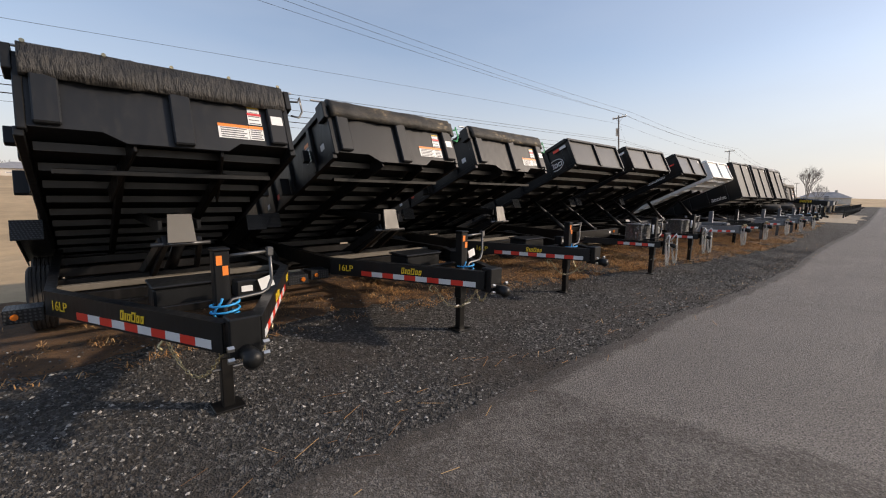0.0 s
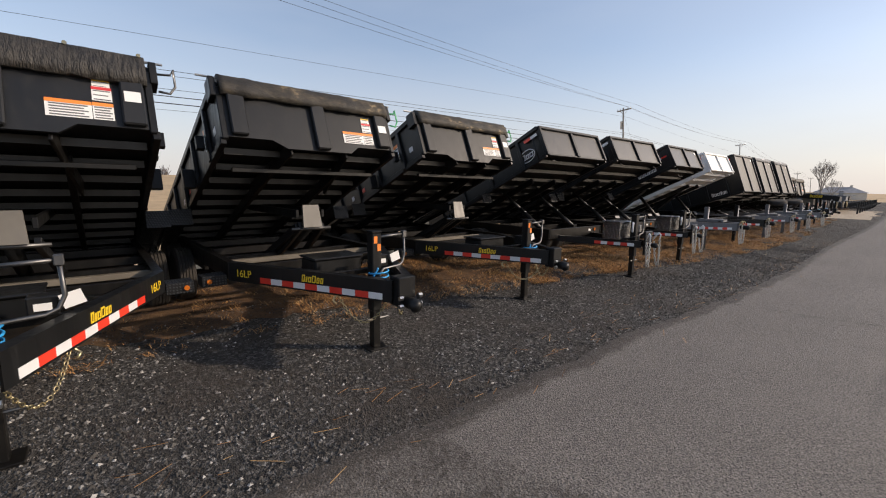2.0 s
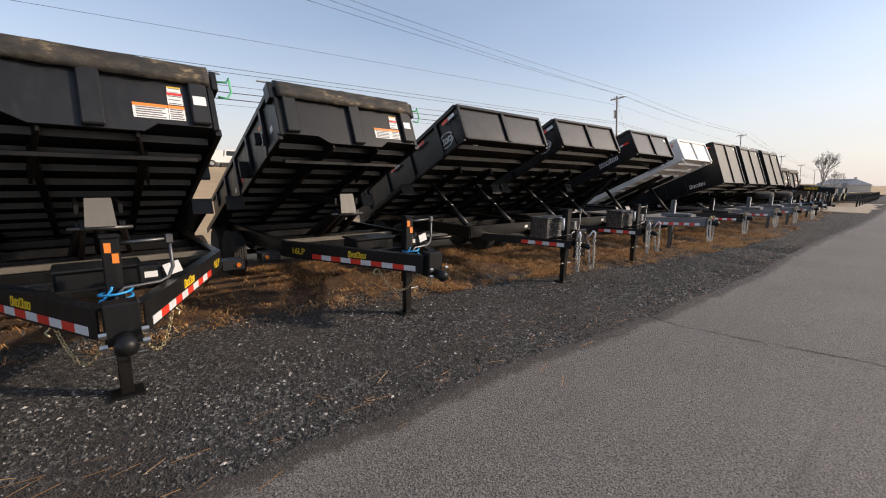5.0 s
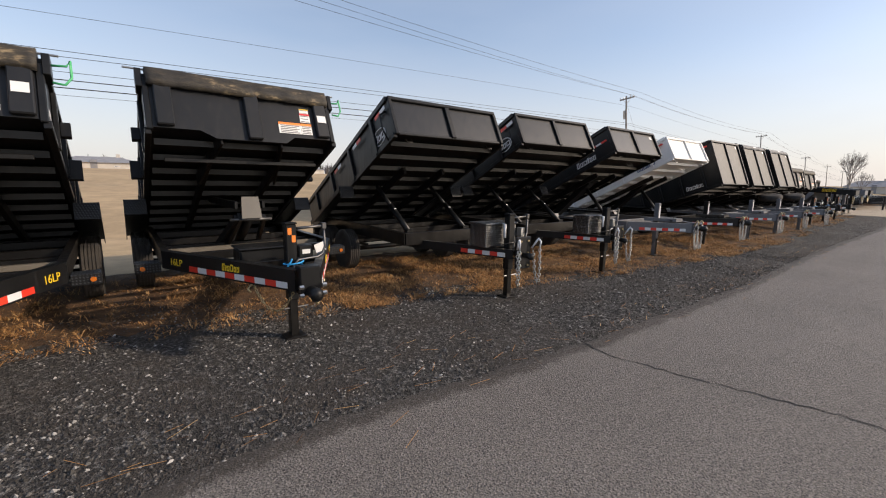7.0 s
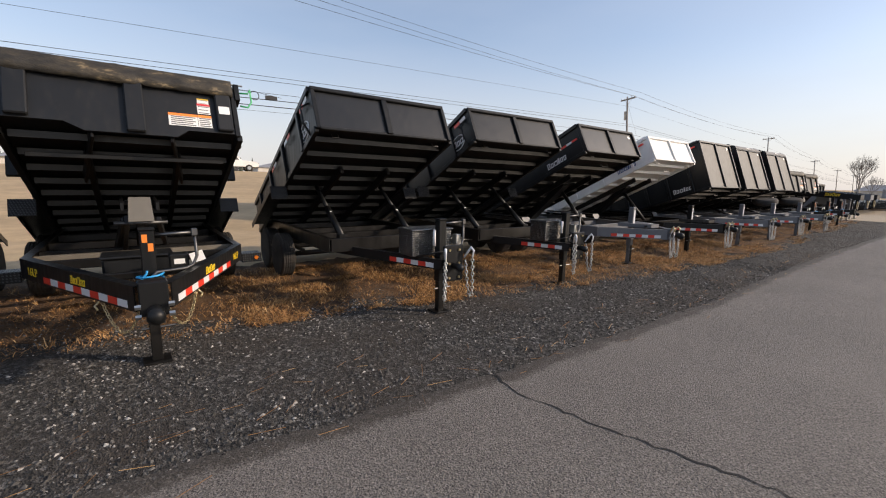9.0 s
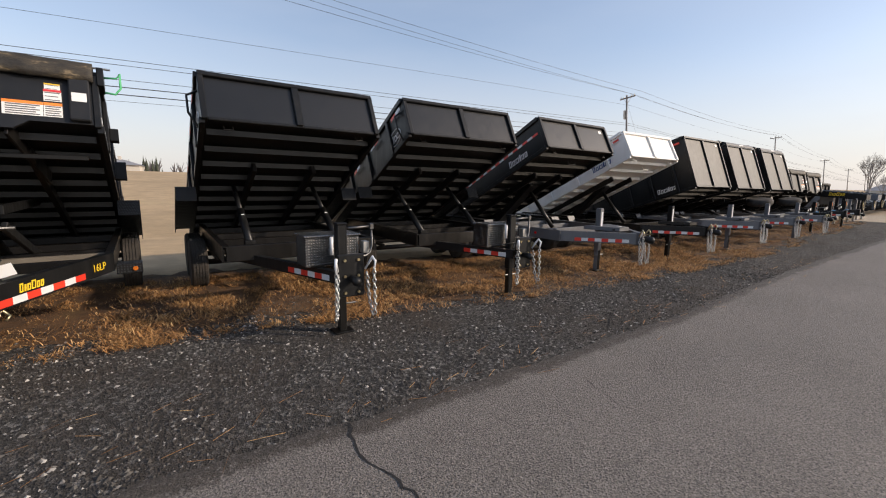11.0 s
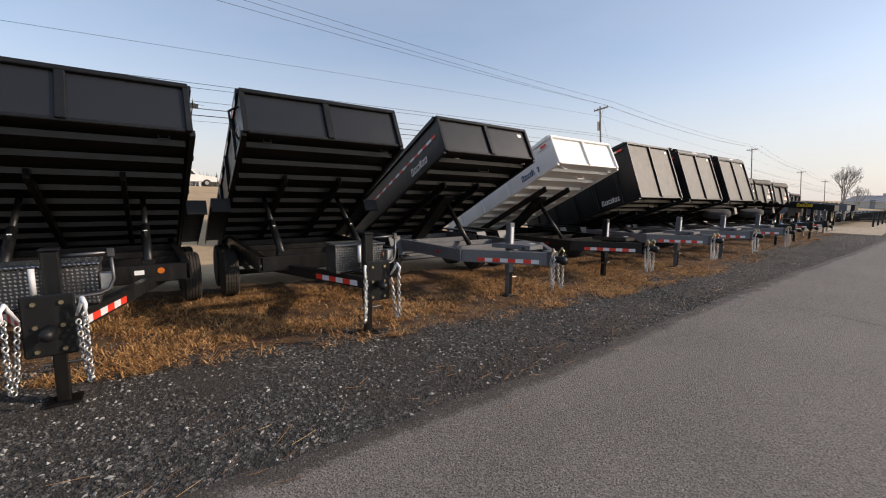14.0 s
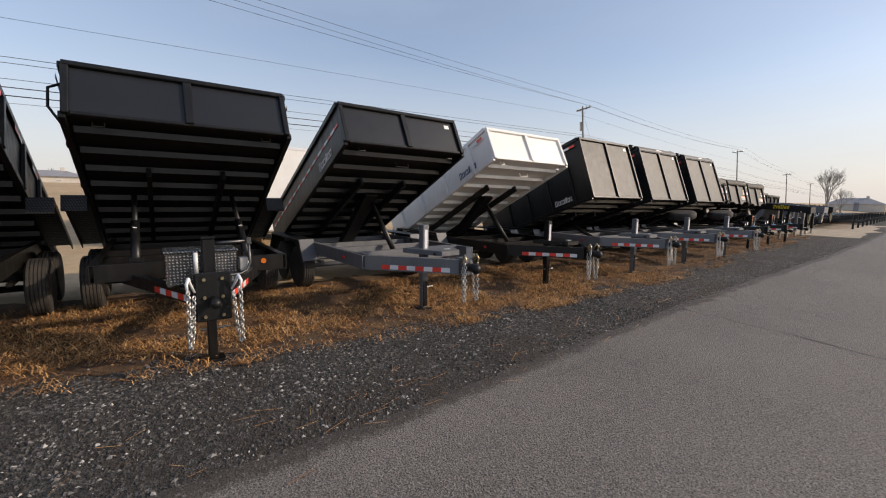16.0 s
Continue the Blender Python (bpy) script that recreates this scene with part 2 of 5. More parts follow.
STONE = make_island("gravel_stones", (0.0, (0.02, 0.018, 0.016)), (0.6, (0.058, 0.053, 0.047)), (0.88, (0.15, 0.142, 0.131)), (1.0, (0.42, 0.4, 0.37)))
STRAW = make_island("dead_grass", (0.0, (0.08, 0.036, 0.012)), (0.4, (0.32, 0.155, 0.048)), (0.8, (0.5, 0.265, 0.095)), (1.0, (0.66, 0.44, 0.2)), rough=0.8)
CRACK = paint("crack_filler", (0.012, 0.011, 0.011), (0.022, 0.02, 0.019), (0.8, 0.9))
BARK = paint("bare_branches", (0.24, 0.215, 0.19), (0.32, 0.29, 0.26), (0.8, 0.9))
# pole wood paled so that distance haze sits in its colour
POLE_WOOD = paint("hazy_pole_wood", (0.2, 0.18, 0.16), (0.3, 0.27, 0.24), (0.75, 0.9))
WIRE = paint("cable", (0.012, 0.012, 0.014), (0.02, 0.02, 0.022), (0.5, 0.6))
SIDING = paint("pale_siding", (0.5, 0.46, 0.4), (0.6, 0.56, 0.5), (0.6, 0.7))
ROOF = paint("grey_shingle_roof", (0.22, 0.22, 0.23), (0.3, 0.3, 0.31), (0.8, 0.9))
GLASS = make_glow("dark_window_glass", (0.02, 0.025, 0.03))
HEDGE = paint("distant_evergreen", (0.035, 0.045, 0.03), (0.06, 0.065, 0.045), (0.9, 1.0))
FAR_WOOD = paint("distant_bare_woods", (0.17, 0.15, 0.14), (0.24, 0.215, 0.2), (0.9, 1.0))


# ---- mesh helpers ----
def part(name, bm, material, parent, label="", smooth=False):
    me = bpy.data.meshes.new(name)
    bm.to_mesh(me)
    bm.free()
    me.materials.append(material)
    if smooth:
        me.shade_smooth()
    ob = new(name, me)
    ob.parent = parent
    if label:
        tagged(ob, label)
    return ob


def put_box(bm, x0, x1, y0, y1, z0, z1, m=None, bevel=0.0):
    vs = [bm.verts.new(Vector((x, y, z))) for x in (x0, x1) for y in (y0, y1) for z in (z0, z1)]
    fs = [bm.faces.new([vs[i] for i in f]) for f in ((0, 1, 3, 2), (4, 6, 7, 5), (0, 4, 5, 1), (2, 3, 7, 6), (0, 2, 6, 4), (1, 5, 7, 3))]
    if bevel:
        r = bmesh.ops.bevel(bm, geom=list({e for f in fs for e in f.edges}), offset=bevel, segments=1, affect="EDGES")
        vs = list({v for v in vs if v.is_valid} | {v for f in r["faces"] for v in f.verts})
    if m is not None:
        bmesh.ops.transform(bm, matrix=m, verts=vs)
    return bm


def block(x0, x1, y0, y1, z0, z1, m=None, bevel=0.006):
    return put_box(bmesh.new(), x0, x1, y0, y1, z0, z1, m, bevel)


def along(p, q, up=(0, 0, 1)):
    """Pose whose y axis runs from p to q."""
    p, q = Vector(p), Vector(q)
    y = (q - p).normalized()
    x = y.cross(Vector(up)).normalized()
    z = x.cross(y)
    return Matrix.Translation(p) @ Matrix((x, y, z)).transposed().to_4x4()


def bar(p, q, w, h, bevel=0.006, bm=None):
    d = (Vector(q) - Vector(p)).length
    return put_box(bm or bmesh.new(), -w / 2, w / 2, 0, d, -h / 2, h / 2, along(p, q), bevel)


def channel(p, q, w, h, t=0.012, out=1, bm=None):
    """A C-section beam: web on the side out (+1: its local right), flanges towards the other."""
    bm = bm or bmesh.new()
    d, m = (Vector(q) - Vector(p)).length, along(p, q)
    x0, x1 = -w / 2, w / 2
    prof = [(x1, -h / 2), (x1, h / 2), (x0, h / 2), (x0, h / 2 - t), (x1 - t, h / 2 - t), (x1 - t, -h / 2 + t), (x0, -h / 2 + t), (x0, -h / 2)]
    rings = [[bm.verts.new(m @ Vector((out * x, y, z))) for x, z in prof] for y in (0, d)]
    n = len(prof)
    for i in range(n):
        bm.faces.new((rings[0][i], rings[0][(i + 1) % n], rings[1][(i + 1) % n], rings[1][i]))
    bm.faces.new(rings[0])
    bm.faces.new(rings[1][::-1])
    bmesh.ops.recalc_face_normals(bm, faces=bm.faces[:])
    return bm


def tube(points, r, sides=8, bm=None, closed=False):
    """A round tube along points; r may be a list."""
    bm = bm or bmesh.new()
    pts = [Vector(p) for p in points]
    rings = []
    side = None
    for i, p in enumerate(pts):
        d = (pts[min(i + 1, len(pts) - 1)] - pts[max(i - 1, 0)]).normalized() if not closed else (pts[(i + 1) % len(pts)] - pts[i - 1]).normalized()
        if side is None:
            side = d.orthogonal().normalized()
        side = (side - d * side.dot(d)).normalized()
        up = d.cross(side)
        rad = r[i] if isinstance(r, (list, tuple)) else r
        rings.append([bm.verts.new(p + rad * (math.cos(a) * side + math.sin(a) * up)) for a in [2 * math.pi * k / sides for k in range(sides)]])
    for a, b in list(zip(rings, rings[1:])) + ([(rings[-1], rings[0])] if closed else []):
        for k in range(sides):
            bm.faces.new((a[k], a[(k + 1) % sides], b[(k + 1) % sides], b[k]))
    if not closed:
        bm.faces.new(rings[0][::-1])
        bm.faces.new(rings[-1])
    return bm


def lathe(profile, m, sides=28, bm=None):
    """Turned about the local x axis: profile of (x, radius)."""
    bm = bm or bmesh.new()
    rings = [[bm.verts.new(m @ Vector((x, r * math.cos(a), r * math.sin(a)))) for a in [2 * math.pi * k / sides for k in range(sides)]] for x, r in profile]
    for a, b in zip(rings, rings[1:]):
        for k in range(sides):
            bm.faces.new((a[k], a[(k + 1) % sides], b[(k + 1) % sides], b[k]))
    bm.faces.new(rings[0])
    bm.faces.new(rings[-1][::-1])
    bmesh.ops.recalc_face_normals(bm, faces=bm.faces[:])
    return bm


def prism(outline, y0, y1, m=None):
    """An outline in x and z, drawn out along y."""
    bm = bmesh.new()
    a = [bm.verts.new((x, y0, z)) for x, z in outline]
    b = [bm.verts.new((x, y1, z)) for x, z in outline]
    n = len(outline)
    for i in range(n):
        bm.faces.new((a[i], a[(i + 1) % n], b[(i + 1) % n], b[i]))
    bm.faces.new(a[::-1])
    bm.faces.new(b)
    bmesh.ops.recalc_face_normals(bm, faces=bm.faces[:])
    if m is not None:
        bm.transform(m)
    return bm


def hang(p, q, drop, n):
    """Points of a slack line from p to q."""
    p, q = Vector(p), Vector(q)
    return [p.lerp(q, i / n) - Vector((0, 0, 4 * drop * (i / n) * (1 - i / n))) for i in range(n + 1)]


def chain(points, link=0.05, wire=0.006):
    bm = bmesh.new()
    total, spots = 0.0, []
    step = link * 0.74
    pts = [Vector(p) for p in points]
    for a, b in zip(pts, pts[1:]):
        d = (b - a).length
        while total <= d:
            spots.append((a.lerp(b, total / d), (b - a).normalized()))
            total += step
        total -= d
    for i, (c, d) in enumerate(spots):
        s = d.orthogonal().normalized()
        if i % 2:
            s = d.cross(s)
        ring = [c + d * (link / 2 - wire) * math.cos(a) + s * link * 0.3 * math.sin(a) for a in [2 * math.pi * k / 8 for k in range(8)]]
        tube(ring, wire, 5, bm, closed=True)
    return bm


def tape(p, q, width, n, face, parent, red_first=True):
    """A red and silver reflective strip; face: the way it looks."""
    p, q, face = Vector(p), Vector(q), Vector(face).normalized()
    d = (q - p) / n
    up = face.cross(d).normalized()
    if up.z < 0:
        up = -up
    for i in range(n):
        bm = bmesh.new()
        a, b = p + d * i, p + d * (i + 1)
        lo = [a - up * width / 2, b - up * width / 2, b + up * width / 2, a + up * width / 2]
        vs = [bm.verts.new(v + face * 0.001) for v in lo] + [bm.verts.new(v + face * 0.004) for v in lo]
        bm.faces.new(vs[4:])
        for j in range(4):
            bm.faces.new((vs[j], vs[(j + 1) % 4], vs[4 + (j + 1) % 4], vs[4 + j]))
        bmesh.ops.recalc_face_normals(bm, faces=bm.faces[:])
        red = (i % 2 == 0) == red_first
        part("reflective_tape", bm, RED_TAPE if red else WHITE_TAPE, parent, "red reflective tape block" if red else "silver reflective tape block")


def flat(p, right, up, w, h, t=0.003):
    """A thin plate with its middle at p."""
    right, up = Vector(right).normalized(), Vector(up).normalized()
    out = right.cross(up)
    m = Matrix.Translation(p) @ Matrix((right, up, out)).transposed().to_4x4()
    return put_box(bmesh.new(), -w / 2, w / 2, -h / 2, h / 2, 0, t, m)


def lettering(name, text, p, right, up, size, material, parent, label=""):
    cu = bpy.data.curves.new(name, "FONT")
    cu.body, cu.size, cu.align_x, cu.align_y, cu.extrude = text, size, "CENTER", "CENTER", 0.0015
    tmp = bpy.data.objects.new(name, cu)
    scene.collection.objects.link(tmp)
    me = bpy.data.meshes.new_from_object(tmp)
    bpy.data.objects.remove(tmp)
    right, up = Vector(right).normalized(), Vector(up).normalized()
    out = right.cross(up)
    me.transform(Matrix.Translation(Vector(p) + out * 0.003) @ Matrix((right, up, out)).transposed().to_4x4())
    me.materials.clear()
    me.materials.append(material)
    ob = new(name, me)
    ob.parent = parent
    if label:
        tagged(ob, label)
    return ob


def logo_bars(p, right, up, size, widths, material, parent, label):
    """A word mark as plain slanted bars."""
    right, up, p = Vector(right).normalized(), Vector(up).normalized(), Vector(p)
    out = right.cross(up)
    total = sum(widths) + 0.16 * (len(widths) - 1)
    at = -total / 2
    for i, w in enumerate(widths):
        bm = bmesh.new()
        h = 1.0 if i in (0, 3) else 0.78
        t = 0.17
        q = [(at, 0), (at + w, 0), (at + w + 0.12, h), (at + 0.12, h)]
        g = [(at + t, t), (at + w - t, t), (at + w - t + 0.12, h - t), (at + t + 0.12, h - t)]
        spot = lambda x, z, o: p + (right * x + up * (z - 0.5)) * size + out * o
        ring = [bm.verts.new(spot(x, z, 0.005)) for x, z in q]
        base = [bm.verts.new(spot(x, z, 0.001)) for x, z in q]
        if w > 0.4:
            hole = [bm.verts.new(spot(x, z, 0.005)) for x, z in g]
            for j in range(4):
                bm.faces.new((ring[j], ring[(j + 1) % 4], hole[(j + 1) % 4], hole[j]))
        else:
            bm.faces.new(ring)
        for j in range(4):
            bm.faces.new((base[j], base[(j + 1) % 4], ring[(j + 1) % 4], ring[j]))
        part("word_mark", bm, material, parent, label)
        at += w + 0.16


# ---- ground ----
def strip(name, edge_a, edge_b, z, material, label, category, step=0.35, jag=0.05, x0=-12.0, x1=140.0, fall=0.0):
    """A sheet between two edges y = f(x), with uneven borders."""
    bm = bmesh.new()
    rows, x = [], x0
    while x <= x1:
        j = jag * (noise.noise((x * 0.9, 3.1, z * 100)) + 0.7 * noise.noise((x * 3.7, 7.7, z * 100)) + 0.5 * noise.noise((x * 9.1, 1.7, z * 100)))
        a, b = edge_a(x) + j, edge_b(x) + jag * (noise.noise((x * 1.3, 9.0, 1.0)) + 0.7 * noise.noise((x * 4.3, 2.0, 1.0)) + 0.5 * noise.noise((x * 9.7, 5.0, 1.0)))
        rows.append([bm.verts.new((x, a + (b - a) * k / 8, z - (fall if k in (0,) else 0))) for k in range(9)])
        x += step * 0.4 if x < 24 else step if x < 40 else step * 6
    for r, s in zip(rows, rows[1:]):
        for k in range(8):
            bm.faces.new((r[k], s[k], s[k + 1], r[k + 1]))
    bmesh.ops.recalc_face_normals(bm, faces=bm.faces[:])
    for f in bm.faces:
        if f.normal.z < 0:
            f.normal_flip()
    return tagged(part(name, bm, material, None), label, category, kind="structure")


def bend(x, knots):
    """Straight runs between knots of (x, y)."""
    for (a, ya), (b, yb) in zip(knots, knots[1:]):
        if x <= b:
            return ya + (yb - ya) * (x - a) / (b - a)
    (a, ya), (b, yb) = knots[-2:]
    return ya + (yb - ya) * (x - a) / (b - a)


def road_edge(x):
    """The border of asphalt and gravel, bending slightly with the row."""
    return bend(x, [(-12, 2.0), (3, 1.88), (6, 1.97), (9, 1.86), (13, 1.92), (17, 2.18), (21, 2.36), (30, 2.62), (44, 3.3), (80, 5.6)])


def straw_edge(x):
    return bend(x, [(-12, 4.7), (5, 4.85), (9, 4.5), (12.5, 3.92), (16, 3.7), (21, 3.72), (29, 4.5), (60, 7.2)])


def ground_height(x, y):
    return -0.02 + 2.5 * min(max((y - 14) / 34.0, 0.0), 1.0)


def build_ground():
    bm = bmesh.new()
    xs = [-2500, -800, -300, -120, -60, -30, 0, 30, 60, 120, 300, 800, 2500]
    ys = [-2500, -800, -200, -60, -20, 0, 14, 22, 30, 40, 48, 60, 90, 150, 300, 800, 2500]
    grid = [[bm.verts.new((x, y, ground_height(x, y))) for y in ys] for x in xs]
    for a, b in zip(grid, grid[1:]):
        for k in range(len(ys) - 1):
            bm.faces.new((a[k], b[k], b[k + 1], a[k + 1]))
    tagged(part("ground", bm, FIELD, None), "tan dry winter field reaching to the horizon", "ground", kind="structure")


build_ground()
strip("gravel_lot", lambda x: -9.0, lambda x: straw_edge(x) + 1.2, 0.0, GRAVEL, "dark grey crushed gravel lot under the trailers", "gravel", jag=0.2)
strip("grass_verge", straw_edge, lambda x: straw_edge(x) + 3.4, 0.006, SOIL, "brown dead grass and soil strip under the trailers", "dirt", jag=0.35)
def build_road():
    """The asphalt sheet; grit lies thick along its border and over the old driveway mouth."""
    across = [0, 0.08, 0.18, 0.3, 0.5, 0.8, 1.2, 1.8, 2.6, 4.0, 6.0, 9.5]
    bm = bmesh.new()
    rows, values, x = [], [], -12.0
    while x < 140:
        e = road_edge(x) + 0.05 * noise.noise((x * 0.9, 3.1, 1.2)) + 0.045 * noise.noise((x * 3.7, 7.7, 1.2)) + 0.035 * noise.noise((x * 9.1, 1.7, 1.2))
        row = []
        for k, d in enumerate(across):
            row.append(bm.verts.new((x, e - d, 0.002 if k == 0 else 0.012)))
            near = max(0.0, 1.0 - d / 0.44)
            mouth = 0.6 * min(max((3.05 + 0.42 * d - x) / 0.3, 0.0), 1.0) * min(max((4.5 - d) / 1.5, 0.0), 1.0)
            values.append(max(near, mouth))
        rows.append(row)
        x += 0.1 if x < 22 else 0.4 if x < 45 else 3.0
    for r, t in zip(rows, rows[1:]):
        for k in range(len(across) - 1):
            bm.faces.new((r[k], r[k + 1], t[k + 1], t[k]))
    road = part("road", bm, ASPHALT, None)
    layer = road.data.attributes.new("grit", "FLOAT", "POINT")
    layer.data.foreach_set("value", values)
    tagged(road, "worn grey asphalt road with a ragged gritty edge", "road", kind="structure")


build_road()


def build_drive():
    n = Nodes("pale_gravel_drive")
    col = n.ramp(n.noise(1.2, 6, 0.65), (0.3, (0.34, 0.27, 0.19)), (0.7, (0.5, 0.41, 0.3)))
    n.bump(n.noise(60, 4, 0.7), 0.7, 0.02)
    mat = n.set(Base_Color=n.mix(n.ramp(n.noise(90, 2), (0.5, 0.0), (0.7, 0.4)), col, (0.12, 0.1, 0.08)), Roughness=0.92)
    strip("gravel_drive", lambda x: road_edge(x) + 0.5, lambda x: straw_edge(x) + 9.0, 0.0145, mat, "pale tan gravel drive past the row's end", "gravel", jag=0.5, x0=41.0, x1=64.0)


build_drive()


def crack(points, width):
    bm = bmesh.new()
    rng = random.Random(5)
    prev = None
    pts = [Vector(p) for p in points]
    for a, b in zip(pts, pts[1:]):
        n = max(2, int((b - a).length / 0.06))
        for i in range(n):
            p = a.lerp(b, i / n) + Vector((rng.uniform(-0.018, 0.018), rng.uniform(-0.01, 0.01), 0))
            w = width * rng.uniform(0.35, 1.0)
            pair = (bm.verts.new(p + Vector((-w, 0, 0))), bm.verts.new(p + Vector((w, 0, 0))))
            if prev:
                bm.faces.new((prev[0], prev[1], pair[1], pair[0]))
            prev = pair
    bmesh.ops.recalc_face_normals(bm, faces=bm.faces[:])
    return bm


for pts, w in (
    ([(8.62, 1.84, 0.0165), (8.56, 1.5, 0.0165), (8.68, 1.03, 0.0165), (8.88, 0.39, 0.0165), (9.05, -0.1, 0.0165), (9.1, -1.0, 0.0165), (9.12, -3.5, 0.0165)], 0.012),
    ([(18.2, 2.1, 0.0165), (18.15, 1.6, 0.0165), (18.08, 0.7, 0.0165), (17.9, 0.0, 0.0165), (17.9, -2.5, 0.0165)], 0.014),
    ([(10.6, 1.35, 0.0165), (10.5, 1.0, 0.0165), (10.55, 0.6, 0.0165)], 0.004),
    ([(30.5, 2.2, 0.0165), (31, 0.0, 0.0165), (31.2, -3, 0.0165)], 0.02),
):
    tagged(part("road_crack", crack(pts, w), CRACK, None), "dark jagged crack across the asphalt road", "crack", group="road cracks", kind="structure")


def scatter_stones():
    rng = random.Random(11)
    verts, faces = [], []
    base = [(1, 0, 0), (-1, 0, 0), (0, 1, 0), (0, -1, 0), (0, 0, 1)]
    tri = [(0, 2, 4), (2, 1, 4), (1, 3, 4), (3, 0, 4)]
    for i in range(105000):
        x = rng.uniform(-3.0, 19.0) if i % 5 else rng.uniform(-4.0, 34.0)
        e = road_edge(x)
        y = e - 0.12 + (straw_edge(x) + 1.0 - e) * rng.random() ** 0.85
        if noise.noise((x * 0.9, y * 0.9, 4.0)) < -0.12 and rng.random() < 0.7:
            continue
        s = 0.005 + 0.0145 * rng.random() ** 2.8
        a = rng.uniform(0, 6.283)
        sx, sy, sz = s * rng.uniform(0.7, 1.5), s * rng.uniform(0.6, 1.1), s * rng.uniform(0.5, 1.1)
        n = len(verts)
        for bx, by, bz in base:
            j = 1 + rng.uniform(-0.25, 0.25)
            px, py = bx * sx * j, by * sy * j
            verts.append((x + px * math.cos(a) - py * math.sin(a) + bz * rng.uniform(-0.4, 0.4) * s, y + px * math.sin(a) + py * math.cos(a), 0.002 + bz * sz))
        faces += [tuple(n + k for k in t) for t in tri]
    me = bpy.data.meshes.new("gravel_stones")
    me.from_pydata(verts, [], faces)
    me.materials.append(STONE)
    tagged(new("gravel_stones", me), "loose grey crushed stones on the gravel lot", "gravel", kind="stuff")


def scatter_straw():
    rng = random.Random(12)
    verts, faces = [], []
    made = 0
    while made < 15000:
        x = rng.uniform(-3, 40) if made % 3 == 0 else rng.uniform(3, 21)
        y = straw_edge(x) - 0.45 + 3.2 * rng.random() ** 1.35
        d = noise.noise((x * 0.75, y * 0.9, 8.0)) + 0.4 * noise.noise((x * 2.7, y * 2.7, 2.0))
        bare = 0.3 if x < 7 else -0.12
        if y < straw_edge(x) + 0.1:
            bare += 0.25
        made += 1
        if d < bare and rng.random() < 0.85:
            continue
        lean, tall = rng.uniform(0, 6.283), rng.uniform(0.5, 1.3)
        for k in range(14):
            px, py = x + rng.gauss(0, 0.05), y + rng.gauss(0, 0.05)
            L, w = rng.uniform(0.03, 0.095) * tall, rng.uniform(0.0018, 0.0044)
            a, lift = lean + rng.gauss(0, 0.9), rng.uniform(0.1, 0.9)
            dx, dy = math.cos(a) * L, math.sin(a) * L
            nx, ny = -math.sin(a) * w, math.cos(a) * w
            n = len(verts)
            z = 0.008 + rng.uniform(0, 0.03)
            verts += [(px - nx, py - ny, z), (px + nx, py + ny, z), (px + dx * 0.55 + nx, py + dy * 0.55 + ny, z + lift * L * 0.7), (px + dx * 0.55 - nx, py + dy * 0.55 - ny, z + lift * L * 0.7), (px + dx, py + dy, z + lift * L * 0.65)]
            faces += [(n, n + 1, n + 2, n + 3), (n + 3, n + 2, n + 4)]
    me = bpy.data.meshes.new("dead_grass")
    me.from_pydata(verts, [], faces)
    me.materials.append(STRAW)
    tagged(new("dead_grass", me), "matted brown and orange dead grass blades", "grass", kind="stuff")
    # single straws blown over the asphalt
    verts, faces = [], []
    for _ in range(260):
        x = rng.uniform(0, 22)
        y = road_edge(x) + rng.gauss(0.25, 0.3)
        L, a = rng.uniform(0.05, 0.24), rng.gauss(0.2, 0.5)
        dx, dy = math.cos(a) * L, math.sin(a) * L
        w = 0.003
        n = len(verts)
        verts += [(x, y - w, 0.022), (x, y + w, 0.022), (x + dx, y + dy + w, 0.028), (x + dx, y + dy - w, 0.028)]
        faces += [(n, n + 1, n + 2, n + 3)]
    me = bpy.data.meshes.new("loose_straw")
    me.from_pydata(verts, [], faces)
    me.materials.append(STRAW)
    tagged(new("loose_straw", me), "single pale straws lying along the road edge", "straw", kind="stuff")


# ---- dump trailers ----
def wheel(parent, x, y, r=0.385, side=1):
    m = Matrix.Translation((x, y, r))
    w = 0.115
    prof = [(-w, r * 0.6), (-w, r * 0.9), (-w * 0.86, r * 0.97)]
    for k in range(5):
        c = -w * 0.66 + k * w * 0.33
        prof += [(c - 0.014, r), (c + 0.012, r), (c + 0.015, r - 0.013), (c + 0.022, r - 0.013)]
    prof += [(w * 0.86, r * 0.97), (w, r * 0.9), (w, r * 0.6)]
    tyre = part("tyre", lathe(prof, m), RUBBER, parent, "dusty black treaded rubber tyre")
    rim = lathe([(-0.09 * side, r * 0.6), (0.1 * side, r * 0.6), (0.1 * side, r * 0.52), (0.05 * side, r * 0.48), (0.04 * side, r * 0.2), (0.11 * side, r * 0.16), (0.11 * side, 0.01)], m, 20)
    part("rim", rim, BLACK, tyre, "black steel rim", True)


